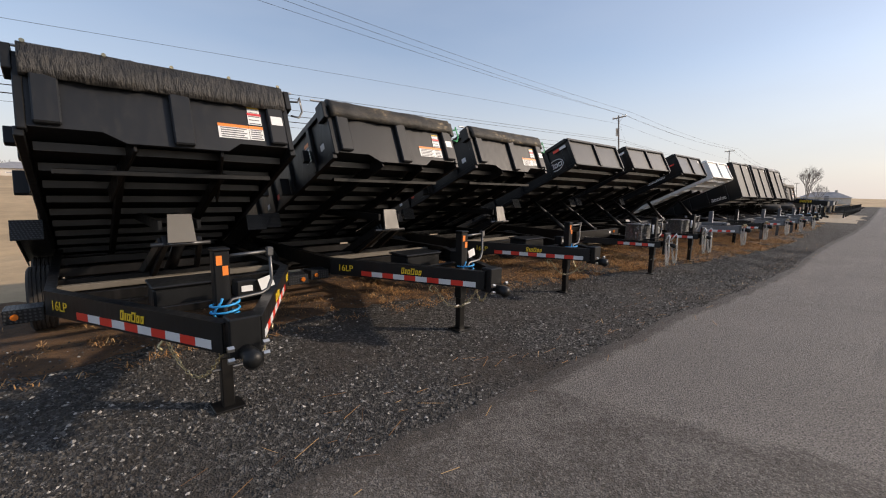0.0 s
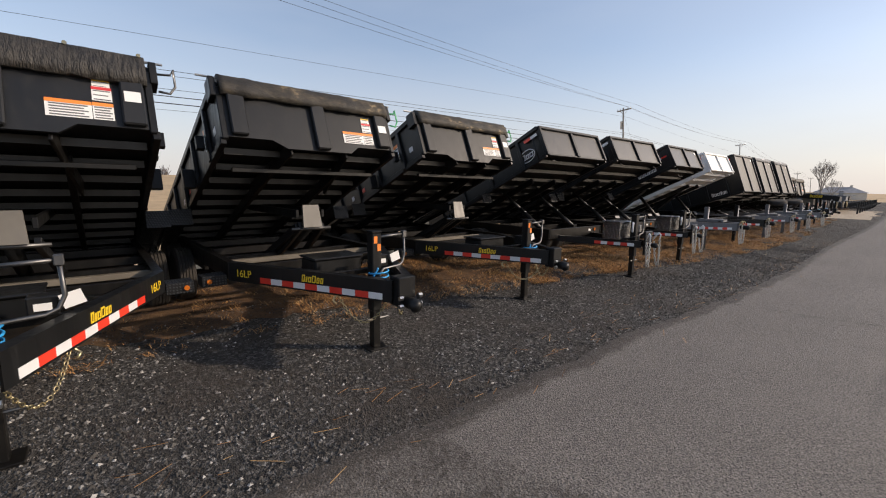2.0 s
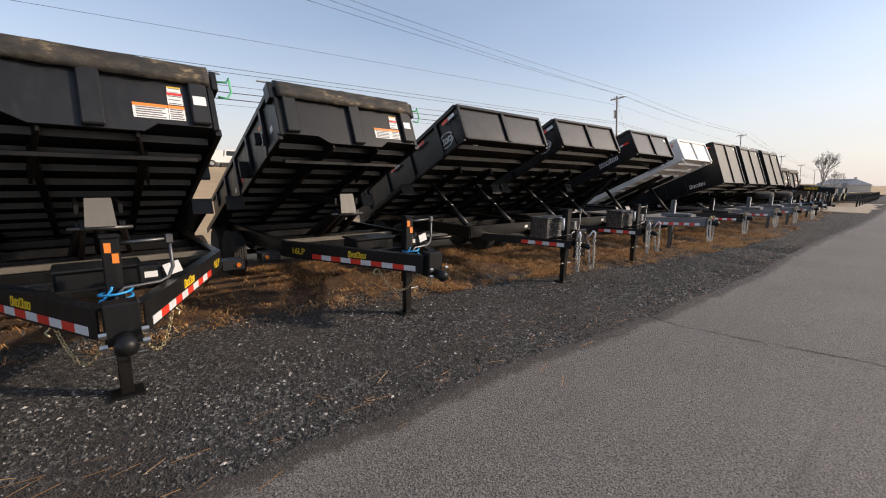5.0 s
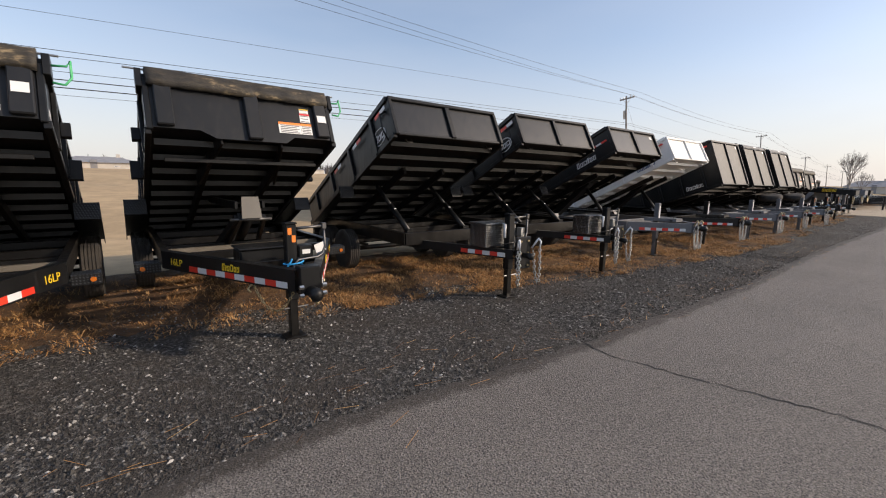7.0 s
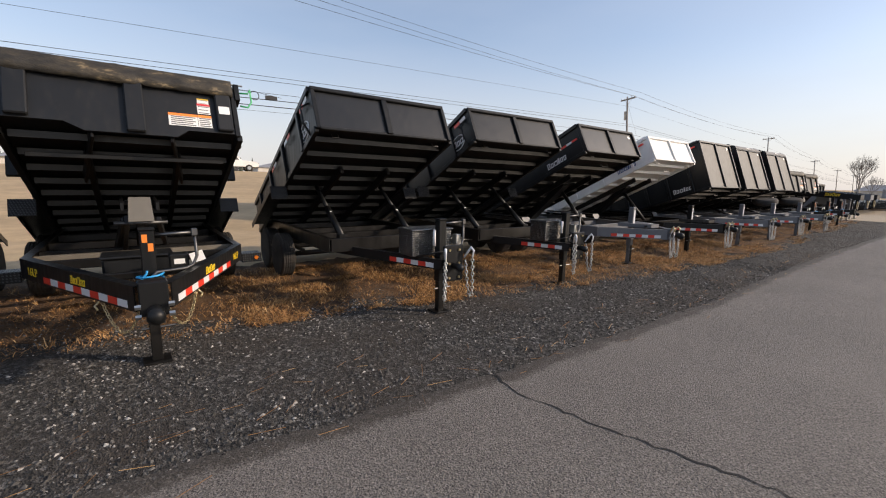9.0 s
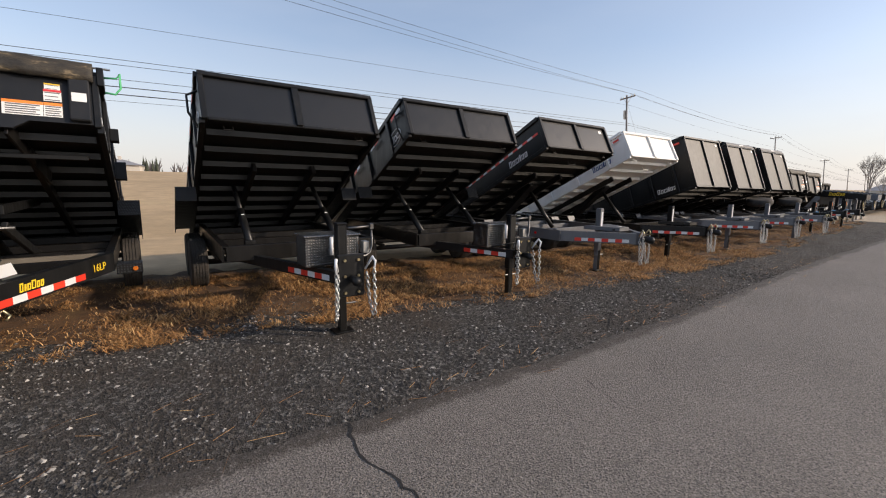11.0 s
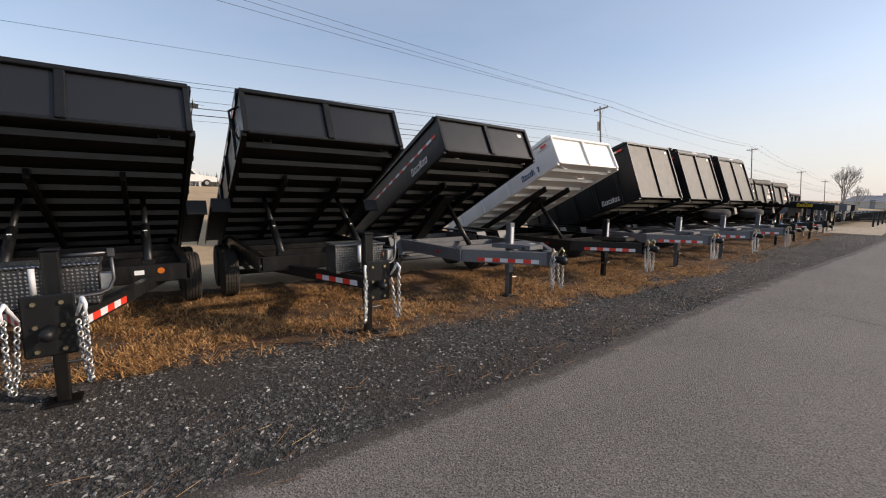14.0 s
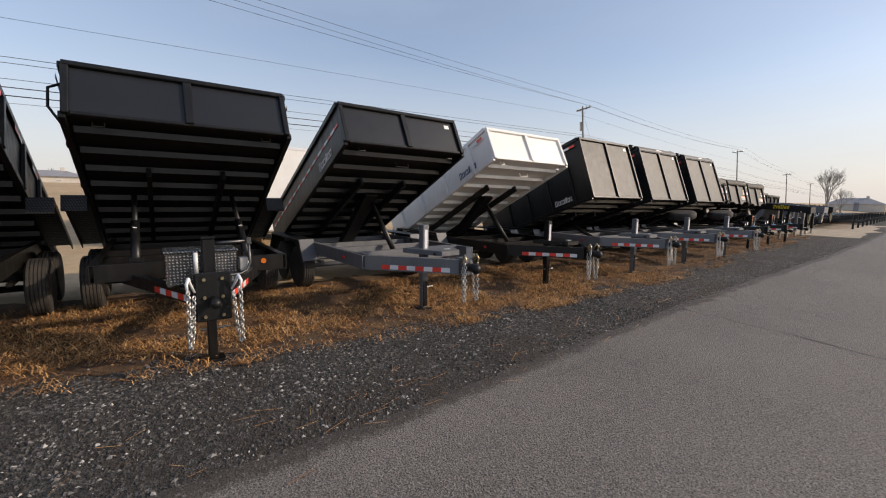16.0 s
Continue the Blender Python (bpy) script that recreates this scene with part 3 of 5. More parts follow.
def label_sheet(parent, p, right, up, w, h, head, lines):
    sheet = part("warning_label", flat(p, right, up, w, h), PAPER, parent, "white printed warning label")
    r, u = Vector(right).normalized(), Vector(up).normalized()
    p = Vector(p)
    out = r.cross(u)
    part("label_header", flat(p + u * (h / 2 - h * 0.1) + out * 0.004, r, u, w, h * 0.2), head, sheet, "coloured label header")
    bm = bmesh.new()
    for k in range(lines):
        m = Matrix.Translation(p + u * (h * 0.22 - k * h * 0.62 / max(lines - 1, 1)) + out * 0.0035) @ Matrix((r, u, out)).transposed().to_4x4()
        put_box(bm, -w * 0.42, w * (0.42 - 0.1 * (k % 2)), -h * 0.035, h * 0.035, 0, 0.002, m)
    part("label_text", bm, INK, sheet, "dark printed lines")


def jack(root, x, y, top, colour, style):
    post = part("jack_post", block(x - 0.055, x + 0.055, y - 0.055, y + 0.055, 0.42, top, None, 0.01), colour, root, "square steel jack tube")
    part("jack_leg", block(x - 0.042, x + 0.042, y - 0.042, y + 0.042, 0.02, 0.5, None, 0.006), BLACK_SHADED if colour is not GREY else GREY, post, "inner drop leg")
    part("jack_foot", block(x - 0.11, x + 0.11, y - 0.1, y + 0.1, 0.003, 0.022, None, 0.004), BLACK_SHADED, post, "flat steel jack foot")
    part("leg_pin", tube([(x - 0.1, y - 0.02, 0.33), (x + 0.16, y - 0.02, 0.33)], 0.012), DULL_STEEL, post)
    if style != "B":
        part("jack_cap", block(x - 0.062, x + 0.062, y - 0.062, y + 0.062, top, top + 0.02, None, 0.006), BLACK, post)
        part("crank_shaft", tube([(x + 0.03, y, top - 0.05), (x + 0.36, y - 0.01, top - 0.035)], 0.015), DULL_STEEL, post, "bright steel crank shaft", True)
        part("crank_knuckle", block(x + 0.34, x + 0.39, y - 0.035, y + 0.02, top - 0.07, top), DULL_STEEL, post)
        part("crank_handle", tube([(x + 0.365, y - 0.01, top - 0.04), (x + 0.375, y - 0.01, top - 0.26), (x + 0.34, y - 0.02, top - 0.34), (x + 0.28, y - 0.04, top - 0.365), (x + 0.05, y - 0.09, top - 0.37), (x + 0.0, y - 0.1, top - 0.42), (x - 0.01, y - 0.1, top - 0.55)], 0.014), DULL_STEEL, post, "bent grey steel crank handle", True)
    else:
        part("jack_mark", flat((x, y - 0.0555, top - 0.22), (1, 0, 0), (0, 0, 1), 0.05, 0.3), LOGO_WHITE, post, "pale vertical sticker")
        bm = bmesh.new()
        for k in (-1, 0, 1):
            put_box(bm, x + k * 0.026 - 0.006, x + k * 0.026 + 0.006, y - 0.052, y - 0.043, 0.04, 0.48)
        part("leg_rib", bm, BLACK_SHADED, post)
    return post


def lattice_bed(root, yf, zf, tilt, W, H, L, style, colour, ribs, front_colour):
    """The raised dump body. Its own axes: x across, s back along the floor, n up from the floor."""
    c, s = math.cos(tilt), math.sin(tilt)
    M = Matrix(((1, 0, 0, 0), (0, c, s, yf), (0, -s, c, zf), (0, 0, 0, 1)))
    h = W / 2
    bed = part("dump_bed", block(-h + 0.02, h - 0.02, 0.02, L, 0.0, 0.03, M), colour, root, "steel dump bed raised at a slant")
    X, S, N = (M.to_3x3() @ Vector(v) for v in ((1, 0, 0), (0, 1, 0), (0, 0, 1)))

    def at(x, sy, n):
        return M @ Vector((x, sy, n))

    under = WHITE if colour is WHITE else BLACK_SHADED
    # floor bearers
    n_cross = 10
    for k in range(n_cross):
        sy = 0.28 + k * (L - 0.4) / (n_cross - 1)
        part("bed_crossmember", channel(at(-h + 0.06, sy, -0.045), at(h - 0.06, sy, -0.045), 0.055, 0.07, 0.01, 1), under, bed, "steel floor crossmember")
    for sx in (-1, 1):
        part("bed_long_rail", bar(at(sx * 0.43, 0.5 if style == "A" else 1.0, -0.13), at(sx * 0.43, L, -0.13), 0.06, 0.13), BLACK_SHADED, bed, "long steel bed rail")
    # sides
    for sx in (-1, 1):
        x0, x1 = (h - 0.03, h) if sx > 0 else (-h, -h + 0.03)
        wall = part("side_wall", block(x0, x1, 0.0, L, -0.1, H, M, 0.004), colour, bed, "steel side wall")
        part("top_rail", block(min(sx * (h - 0.05), sx * (h + 0.035)), max(sx * (h - 0.05), sx * (h + 0.035)), 0.0, L, H - 0.01, H + 0.07, M, 0.008), colour, bed, "square top rail")
        part("bottom_rail", block(min(sx * (h - 0.01), sx * (h + 0.03)), max(sx * (h - 0.01), sx * (h + 0.03)), 0.0, L, -0.1, -0.02, M, 0.006), colour, bed)
        for k in range(ribs):
            sy = 0.1 + (L - 0.2) * (k + 0.5) / ribs
            part("side_post", block(min(sx * h, sx * (h + 0.045)), max(sx * h, sx * (h + 0.045)), sy - 0.04, sy + 0.04, -0.08, H, M, 0.008), colour, bed, "upright side stake")
        # fender carried by the bed
        f0 = 2.0 if style == "A" else 1.75
        if style in "AC":
            x0, x1 = (h + 0.005, h + 0.27) if sx > 0 else (-h - 0.27, -h - 0.005)
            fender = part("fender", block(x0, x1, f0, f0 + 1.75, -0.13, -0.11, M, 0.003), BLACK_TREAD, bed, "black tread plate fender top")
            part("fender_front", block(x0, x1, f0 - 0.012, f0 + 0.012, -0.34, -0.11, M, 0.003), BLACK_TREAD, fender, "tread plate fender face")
            part("fender_skirt", block(x0 if sx < 0 else x1 - 0.012, x0 + 0.012 if sx < 0 else x1, f0, f0 + 1.75, -0.2, -0.12, M, 0.003), BLACK, fender)
        if style == "A":
            part("side_bracket", block(min(sx * (h + 0.045), sx * (h + 0.13)), max(sx * (h + 0.045), sx * (h + 0.13)), 0.55, 0.62, 0.1, 0.26, M), BLACK, bed)
            part("side_bracket", block(min(sx * (h + 0.03), sx * (h + 0.16)), max(sx * (h + 0.03), sx * (h + 0.16)), 1.35, 1.41, -0.05, 0.2, M), BLACK, bed)
    # front
    if style == "A":
        out = [(-h, H), (-h, -0.02), (-0.4 - 0.16, -0.02), (-0.4, -0.11), (0.4, -0.11), (0.4 + 0.12, -0.02), (h, -0.02), (h, H)]
        part("front_panel", prism(out, -0.015, 0.015, M), front_colour, bed, "dark panel with scuffs and runs")
        for x in (-h + 0.17, 0.03, h - 0.15):
            w = 0.085
            part("front_post", block(x - w, x + w, -0.075, -0.014, -0.005 if abs(x) > 0.5 else -0.1, H - 0.06, M, 0.012), front_colour, bed, "folded upright stiffener")
        part("corner_post", block(-h - 0.01, -h + 0.05, -0.03, 0.05, -0.05, H, M, 0.008), BLACK, bed)
        part("corner_post", block(h - 0.05, h + 0.01, -0.03, 0.05, -0.05, H, M, 0.008), BLACK, bed)
        label_sheet(bed, at(h - 0.36, -0.018, H * 0.49), X, N, 0.135, 0.13, LABEL_RED, 3)
        label_sheet(bed, at(h - 0.36, -0.018, H * 0.49 + 0.1), X, N, 0.12, 0.065, YELLOW, 2)
        label_sheet(bed, at(h - 0.36, -0.018, H * 0.2), X, N, 0.14, 0.155, ORANGE, 5)
        label_sheet(bed, at(h - 0.58, -0.018, H * 0.2 - 0.002), X, N, 0.29, 0.155, ORANGE, 5)
        part("stock_tag", flat(at(h - 0.15, -0.077, H * 0.45), X, N, 0.12, 0.1), PAPER, bed, "white stock number tag")
        part("lift_rib", bar(at(-h + 0.15, 0.42, -0.2), at(h - 0.15, 0.42, -0.2), 0.05, 0.05), BLACK_SHADED, bed)
        for sx in (-1, 1):
            part("nose_gusset", bar(at(sx * 0.35, 0.03, -0.08), at(sx * 0.5, 1.1, -0.16), 0.03, 0.16), BLACK_SHADED, bed)
    else:
        part("front_panel", block(-h + 0.03, h - 0.03, 0.0, 0.03, -0.02, H, M, 0.003), front_colour, bed, "flat charcoal front panel")
        t = 0.06
        for x0, x1, n0, n1, nm in ((-h, h, H, H + t, "front_top_rail"), (-h - 0.005, -h + t, -0.06, H + 0.001, "front_corner_post"), (h - t, h + 0.005, -0.06, H + 0.001, "front_corner_post"), (-0.045, 0.045, -0.04, H + 0.001, "front_centre_post"), (-h + t, h - t, -0.06, -0.015, "front_bottom_rail")):
            part(nm, block(x0, x1, -0.045 if nm != "front_bottom_rail" else -0.02, 0.04, n0, n1, M, 0.008), colour, bed, "square tube of the front frame")
        for sx in (-1, 1):
            part("front_hook", tube([at(sx * (h - 0.28) - 0.05, 0.09, -0.07), at(sx * (h - 0.28) - 0.05, 0.07, -0.13), at(sx * (h - 0.28) + 0.05, 0.07, -0.13), at(sx * (h - 0.28) + 0.05, 0.09, -0.07)], 0.01), under, bed)
        if style == "B":
            part("number_sticker", flat(at(h - 0.2, -0.001, H - 0.09), X, N, 0.1, 0.07), PAPER, bed, "small white sticker")
    return bed, M, at, (X, S, N)


def rear_gate(bed, M, W, H, L, colour):
    h = W / 2
    part("tailgate", block(-h, h, L, L + 0.05, -0.16, H, M), colour, bed, "steel tailgate")


def dump_trailer(label, style, nose, yaw, yf, zf, jy, group, W=2.12, H=0.5, L=4.1, colour=None, frame=None, ribs=5, tarp=None, front=None, jtop=1.12, marks=True, neck_h=0.61, tarp_bar=False, left_bracket=False, hx=0.0):
    """Origin: on the ground below the coupler's nose; y runs back under the bed."""
    colour, frame, front = colour or BLACK, frame or BLACK_SHADED, front or (PANEL_SCUFFED if style == "A" else PANEL)
    root = tagged(new("dump_trailer"), label, "dump trailer", group)
    hinge = 0.66 if H < 1 else 0.5
    tilt = math.asin((zf - hinge) / L)
    zc = neck_h
    half = 1.0 if style != "C" else 0.98
    # tongue and frame
    if style == "A":
        a0, a1, hgt = 0.14, yf + 0.2, 0.21
        wide = half
    elif style == "C":
        a0, a1, hgt = 0.16, yf + 0.35, 0.13
        wide = 0.78
    else:
        a0, a1, hgt = 0.1, 1.12, 0.2
        wide = 0.97
    rail_z = zc if style != "C" else zc + 0.1
    tongue_colour = BLACK if frame is BLACK_SHADED else frame
    for sx in (-1, 1):
        p, q = Vector((sx * 0.09, a0, zc)), Vector((sx * wide, a1, zc))
        part("tongue_beam", channel(p, q, 0.085, hgt, 0.012, sx), tongue_colour, root, "channel steel tongue beam")
        r0 = a1 - 0.02 if style != "C" else yf - 0.1
        part("frame_rail", channel((sx * half, r0, rail_z), (sx * half, yf + L * 0.96, rail_z), 0.08, 0.2, 0.012, sx), frame, root, "channel steel main frame rail")
        d = (q - p).normalized()
        face = Vector((sx * d.y, -abs(d.x), 0)) if sx > 0 else Vector((-d.y, -abs(d.x), 0))
        off = face * 0.0435
        n = {"A": 10, "C": 6, "B": 8}[style]
        length = (q - p).length
        t0, t1 = {"A": (0.1, 1.62), "C": (0.12, 0.86), "B": (0.12, 1.1)}[style]
        tape(p + d * t1 + off + Vector((0, 0, -hgt / 2 + 0.05)), p + d * t0 + off + Vector((0, 0, -hgt / 2 + 0.05)), 0.062, n, face, root)
        if style == "A" and marks:
            right = d if sx > 0 else -d
            logo_bars(p + d * 0.92 + off + Vector((0, 0, 0.03)), right, (0, 0, 1), 0.075, [0.5, 0.25, 0.5, 0.6, 0.45, 0.45], YELLOW, root, "yellow maker's word mark")
            lettering("model_mark", "16LP", p + d * 1.86 + off + Vector((0, 0, -0.01)), right, (0, 0, 1), 0.115, YELLOW, root, "yellow model marking")
        if style == "B":
            part("frame_cap", bar((sx * wide, a1 - 0.02, zc), (sx * half, a1 + 0.25, zc), 0.07, 0.2), frame, root)
    front_y = a1 if style == "A" else yf - 0.06
    for k, y in enumerate((front_y, yf + 1.0, yf + 1.75, yf + 2.7, yf + L * 0.94)):
        hh = 0.2 if k == 0 and style != "A" else 0.1
        part("frame_crossmember", bar((-half, y, rail_z), (half, y, rail_z), 0.07, hh), frame, root, "steel frame crossmember")
    if style == "A":
        part("frame_crossmember", bar((-half, yf + 0.62, zc + 0.02), (half, yf + 0.62, zc + 0.02), 0.08, 0.06), HOIST_PLATE, root, "dusty tan steel crossmember")
        part("frame_crossmember", bar((-0.5, 1.05, zc + 0.02), (0.5, 1.05, zc + 0.02), 0.06, 0.06), frame, root)
    # added block, not a seen part: keeps the bright field from showing under the bed
    part("rear_gap_block", block(-half - 0.1, half + 0.1, yf + L * 0.93, yf + L * 0.93 + 0.1, 0.36, 0.78, None, 0.01), frame, root, "added rear block that shuts out light from behind")
    part("ramp_carrier", block(-half + 0.05, half - 0.05, yf + 2.0, yf + L * 0.92, 0.46, 0.53, None, 0.01), frame, root, "stowed ramps under the frame")
    # axles and wheels
    ya = yf + (2.2 if style == "A" else 1.78)
    for y in (ya, ya + 0.88):
        part("axle", tube([(-1.05, y, 0.385), (1.05, y, 0.385)], 0.045, 10), frame, root, "round axle tube", True)
        for sx in (-1, 1):
            wheel(root, sx * 1.16, y, 0.385, sx)
    for sx in (-1, 1):
        part("leaf_spring", bar((sx * 0.93, ya - 0.4, 0.5), (sx * 0.93, ya + 1.28, 0.5), 0.06, 0.05), frame, root)
    # coupler
    if style == "A":
        part("coupler_channel", block(-0.1, 0.1, 0.05, 0.2, zc - 0.14, zc + 0.14, None, 0.01), BLACK, root, "vertical adjuster channel")
        cp = part("coupler", tube([(0, 0.06, zc - 0.1), (0, -0.05, zc - 0.1), (0, -0.1, zc - 0.115), (0, -0.13, zc - 0.12)], [0.055, 0.06, 0.066, 0.03], 12), BLACK, root, "cast ball coupler", True)
        for sx in (-1, 1):
            for dz in (-0.12, -0.04):
                part("bolt", tube([(sx * 0.09, 0.0, zc + dz), (sx * 0.13, 0.0, zc + dz)], 0.022, 6), STEEL, cp, "zinc hex bolt")
    elif style == "C":
        part("coupler_plate", block(-0.15, 0.15, 0.06, 0.1, zc - 0.2, zc + 0.26, None, 0.012), BLACK, root, "drilled adjuster plate")
        for sx in (-1, 1):
            for dz in (-0.15, 0.03, 0.2):
                part("plate_bolt", tube([(sx * 0.075, 0.065, zc + dz), (sx * 0.075, 0.04, zc + dz)], 0.016, 6), CHAIN_GOLD, root, "brassy plate bolt")
        part("coupler", tube([(0, 0.07, zc + 0.0), (0, -0.03, zc), (0, -0.08, zc - 0.01), (0, -0.11, zc - 0.02)], [0.04, 0.042, 0.05, 0.03], 12), BLACK, root, "black cast coupler", True)
    else:
        part("coupler_plate", block(-0.09, 0.09, 0.02, 0.2, zc - 0.12, zc + 0.12, None, 0.01), frame, root)
        part("coupler", tube([(0, 0.04, zc), (0, -0.08, zc), (0, -0.16, zc - 0.01), (0, -0.2, zc - 0.02)], [0.05, 0.06, 0.07, 0.04], 12), BLACK, root, "black cast coupler", True)
    # chains
    if style == "A":
        for sx in (-1, 1):
            p, q = (sx * 0.1, 0.25, zc - 0.13), (sx * 0.36, 0.72, zc - 0.12)
            part("safety_chain", chain(hang(p, q, 0.24, 14), 0.044, 0.005), CHAIN_GOLD, root, "slack yellow zinc chain loop", True)
            part("chain_hook", tube([(sx * 0.36, 0.72, zc - 0.1), (sx * 0.38, 0.76, zc - 0.14), (sx * 0.41, 0.74, zc - 0.17), (sx * 0.39, 0.71, zc - 0.2)], 0.01), CHAIN_GOLD, root, "", True)
    else:
        top = zc + (0.14 if style == "C" else 0.08)
        for sx in (-1, 1):
            x = sx * (0.19 if style == "C" else 0.1)
            part("chain_hook", tube([(x * 0.8, 0.05, top - 0.05), (x, 0.0, top + 0.05), (x * 1.05, -0.03, top + 0.09), (x * 1.15, -0.06, top + 0.05), (x * 1.12, -0.05, top - 0.03)], [0.01, 0.014, 0.018, 0.014, 0.01]), LOGO_WHITE if style == "C" else CHAIN_GOLD, root, "bright grab hook", True)
            part("safety_chain", chain([(x * 1.1, -0.05, top - 0.03), (x * 1.12, -0.06, top - 0.36), (x * 1.14, -0.05, top - 0.55)], 0.06, 0.008), STEEL, root, "bright galvanised safety chain hanging down", True)
            part("safety_chain", chain([(x * 0.85, 0.03, top - 0.1), (x * 0.95, 0.0, top - 0.4), (x * 1.1, -0.03, top - 0.58)], 0.06, 0.008), STEEL, root, "bright galvanised safety chain hanging down", True)
    post = jack(root, hx, jy, jtop, frame if frame is GREY else BLACK, style)
    bed, M, at, (X, S, N) = lattice_bed(root, yf, zf, tilt, W, H, L, style, colour, ribs, front)
    rear_gate(bed, M, W, H, L, colour)
    h = W / 2
    if style == "A":
        for dx, dz in ((-0.018, -0.07), (0.022, -0.15)):
            part("warning_sticker", flat((dx, jy - 0.0555, jtop + dz), (1, 0, 0), (0, 0, 1), 0.04, 0.072), ORANGE, post, "orange warning sticker")
        part("pump_box", block(-0.36, 0.22, 1.25, 1.62, zc - 0.05, zc + 0.15, None, 0.02), BLACK, root, "black hydraulic pump box")
        part("pump_box_lid", block(-0.375, 0.235, 1.23, 1.64, zc + 0.151, zc + 0.175, None, 0.01), BLACK, root, "flat black box lid")
        part("brake_box", block(0.17, 0.33, 0.85, 1.0, zc + 0.08, zc + 0.22, None, 0.01), BLACK, root)
        part("brake_box_tag", flat((0.25, 0.848, zc + 0.15), (1, 0, 0), (0, 0, 1), 0.09, 0.05), PAPER, root, "white tag")
        part("document_tag", flat((0.4, 0.82, zc + 0.19), (1, 0, 0.3), (-0.3, 0, 1), 0.12, 0.1), PAPER, root, "white paper tag")
        cord = [(hx + 0.03 * math.cos(k * 0.7) - 0.05, jy - 0.1, jtop - 0.35 - 0.025 * k) for k in range(8)]
        cord += [(hx + 0.1 * math.cos(k * 0.5), jy - 0.08 + 0.1 * math.sin(k * 0.5), jtop - 0.48 + 0.004 * k) for k in range(26)]
        part("power_cord", tube(cord, 0.009, 6), BLUE_CORD, root, "coiled bright blue cord", True)
        # steps with marker lights at the frame corners
        for sx in (-1, 1):
            x0, x1 = (half + 0.05, half + 0.3) if sx > 0 else (-half - 0.3, -half - 0.05)
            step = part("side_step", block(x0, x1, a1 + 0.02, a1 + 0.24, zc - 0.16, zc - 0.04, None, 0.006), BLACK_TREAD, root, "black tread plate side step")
            part("marker_light", tube([(sx * (half + 0.23), a1 + 0.03, zc - 0.1), (sx * (half + 0.23), a1 + 0.0, zc - 0.1)], 0.026, 12), AMBER, step, "round amber marker light")
        # scissor hoist
        hy, hz = yf + 0.3, zc + 0.56
        hoist = part("hoist_arm", bar((-0.14, hy, hz - 0.1), (-0.2, yf + 1.1, zc - 0.05), 0.05, 0.12), BLACK, root, "scissor hoist arm")
        for sx in (-1, 1):
            part("hoist_arm", bar((sx * 0.17, hy + 0.02, hz + 0.05), (sx * 0.2, yf + 2.2, zc + 0.62), 0.04, 0.1), BLACK, root, "scissor hoist arm")
            part("hoist_arm", bar((sx * 0.17, hy + 0.04, hz - 0.12), (sx * 0.28, yf + 1.2, zc - 0.02), 0.05, 0.1), BLACK, root, "scissor hoist arm")
        pm = pose(0, hy, hz, -14, 0, 0)
        part("hoist_cover", prism([(-0.105, 0.16), (0.105, 0.16), (0.125, -0.13), (-0.125, -0.13)], -0.03, 0.0, pm), HOIST_COVER, root, "dusty tan hoist cover plate")
        part("hoist_pin", tube([(-0.26, hy, hz - 0.14), (0.26, hy, hz - 0.14)], 0.022), DULL_STEEL, root, "", True)
        part("hoist_cylinder", tube([(0, hy + 0.02, hz - 0.1), (0, yf + 1.3, zc - 0.05)], 0.06, 12), BLACK, root, "", True)
        # tarp roll over the front edge
        roll = bmesh.new()
        mat = tarp or TARP
        n = 40
        rows = []
        rng = random.Random(int(nose[0] * 10))
        for i in range(n + 1):
            x = -h + 0.03 + (W - 0.06) * i / n
            wob = 0.012 * noise.noise((x * 5, nose[0], 1)) + 0.01 * noise.noise((x * 14, nose[0], 2))
            drop = 0.2 if mat is TARP else 0.13
            ring = [(0.16, 0.02), (0.14, 0.07), (0.07, 0.1), (-0.02, 0.09), (-0.075, 0.05 + wob), (-0.1 - wob, -0.03 - drop * 0.25), (-0.1 - wob * 2, -0.03 - drop * 0.6), (-0.075, -0.03 - drop - wob * 2), (-0.03, -0.02 - drop), (-0.02, -0.02)]
            rows.append([roll.verts.new(at(x, sy, H + 0.06 + nn)) for sy, nn in ring])
        for a, b in zip(rows, rows[1:]):
            for k in range(len(a) - 1):
                roll.faces.new((a[k], b[k], b[k + 1], a[k + 1]))
            roll.faces.new((a[-1], b[-1], b[0], a[0]))
        roll.faces.new(rows[0])
        roll.faces.new(rows[-1][::-1])
        bmesh.ops.recalc_face_normals(roll, faces=roll.faces[:])
        part("tarp", roll, mat, bed, "black mesh tarp folded over the front" if mat is TARP else "sun-bleached tan and black rolled tarp", True)
        if mat is TARP:
            for k in range(5):
                x = -h + 0.07 + k * (W - 0.14) / 4
                part("grommet", tube([at(x, -0.08, H + 0.115), at(x, -0.09, H + 0.115)], 0.017, 10), CHAIN_GOLD, bed, "brass grommet")
        part("tarp_axle", tube([at(-h - 0.16, 0.02, H + 0.13), at(h + 0.12, 0.02, H + 0.13)], 0.012), STEEL, bed)
        for sx in (-1, 1):
            part("tarp_bracket", block(min(sx * (h + 0.0), sx * (h + 0.06)), max(sx * (h + 0.0), sx * (h + 0.06)), -0.05, 0.13, H - 0.12, H + 0.1, M), BLACK, bed)
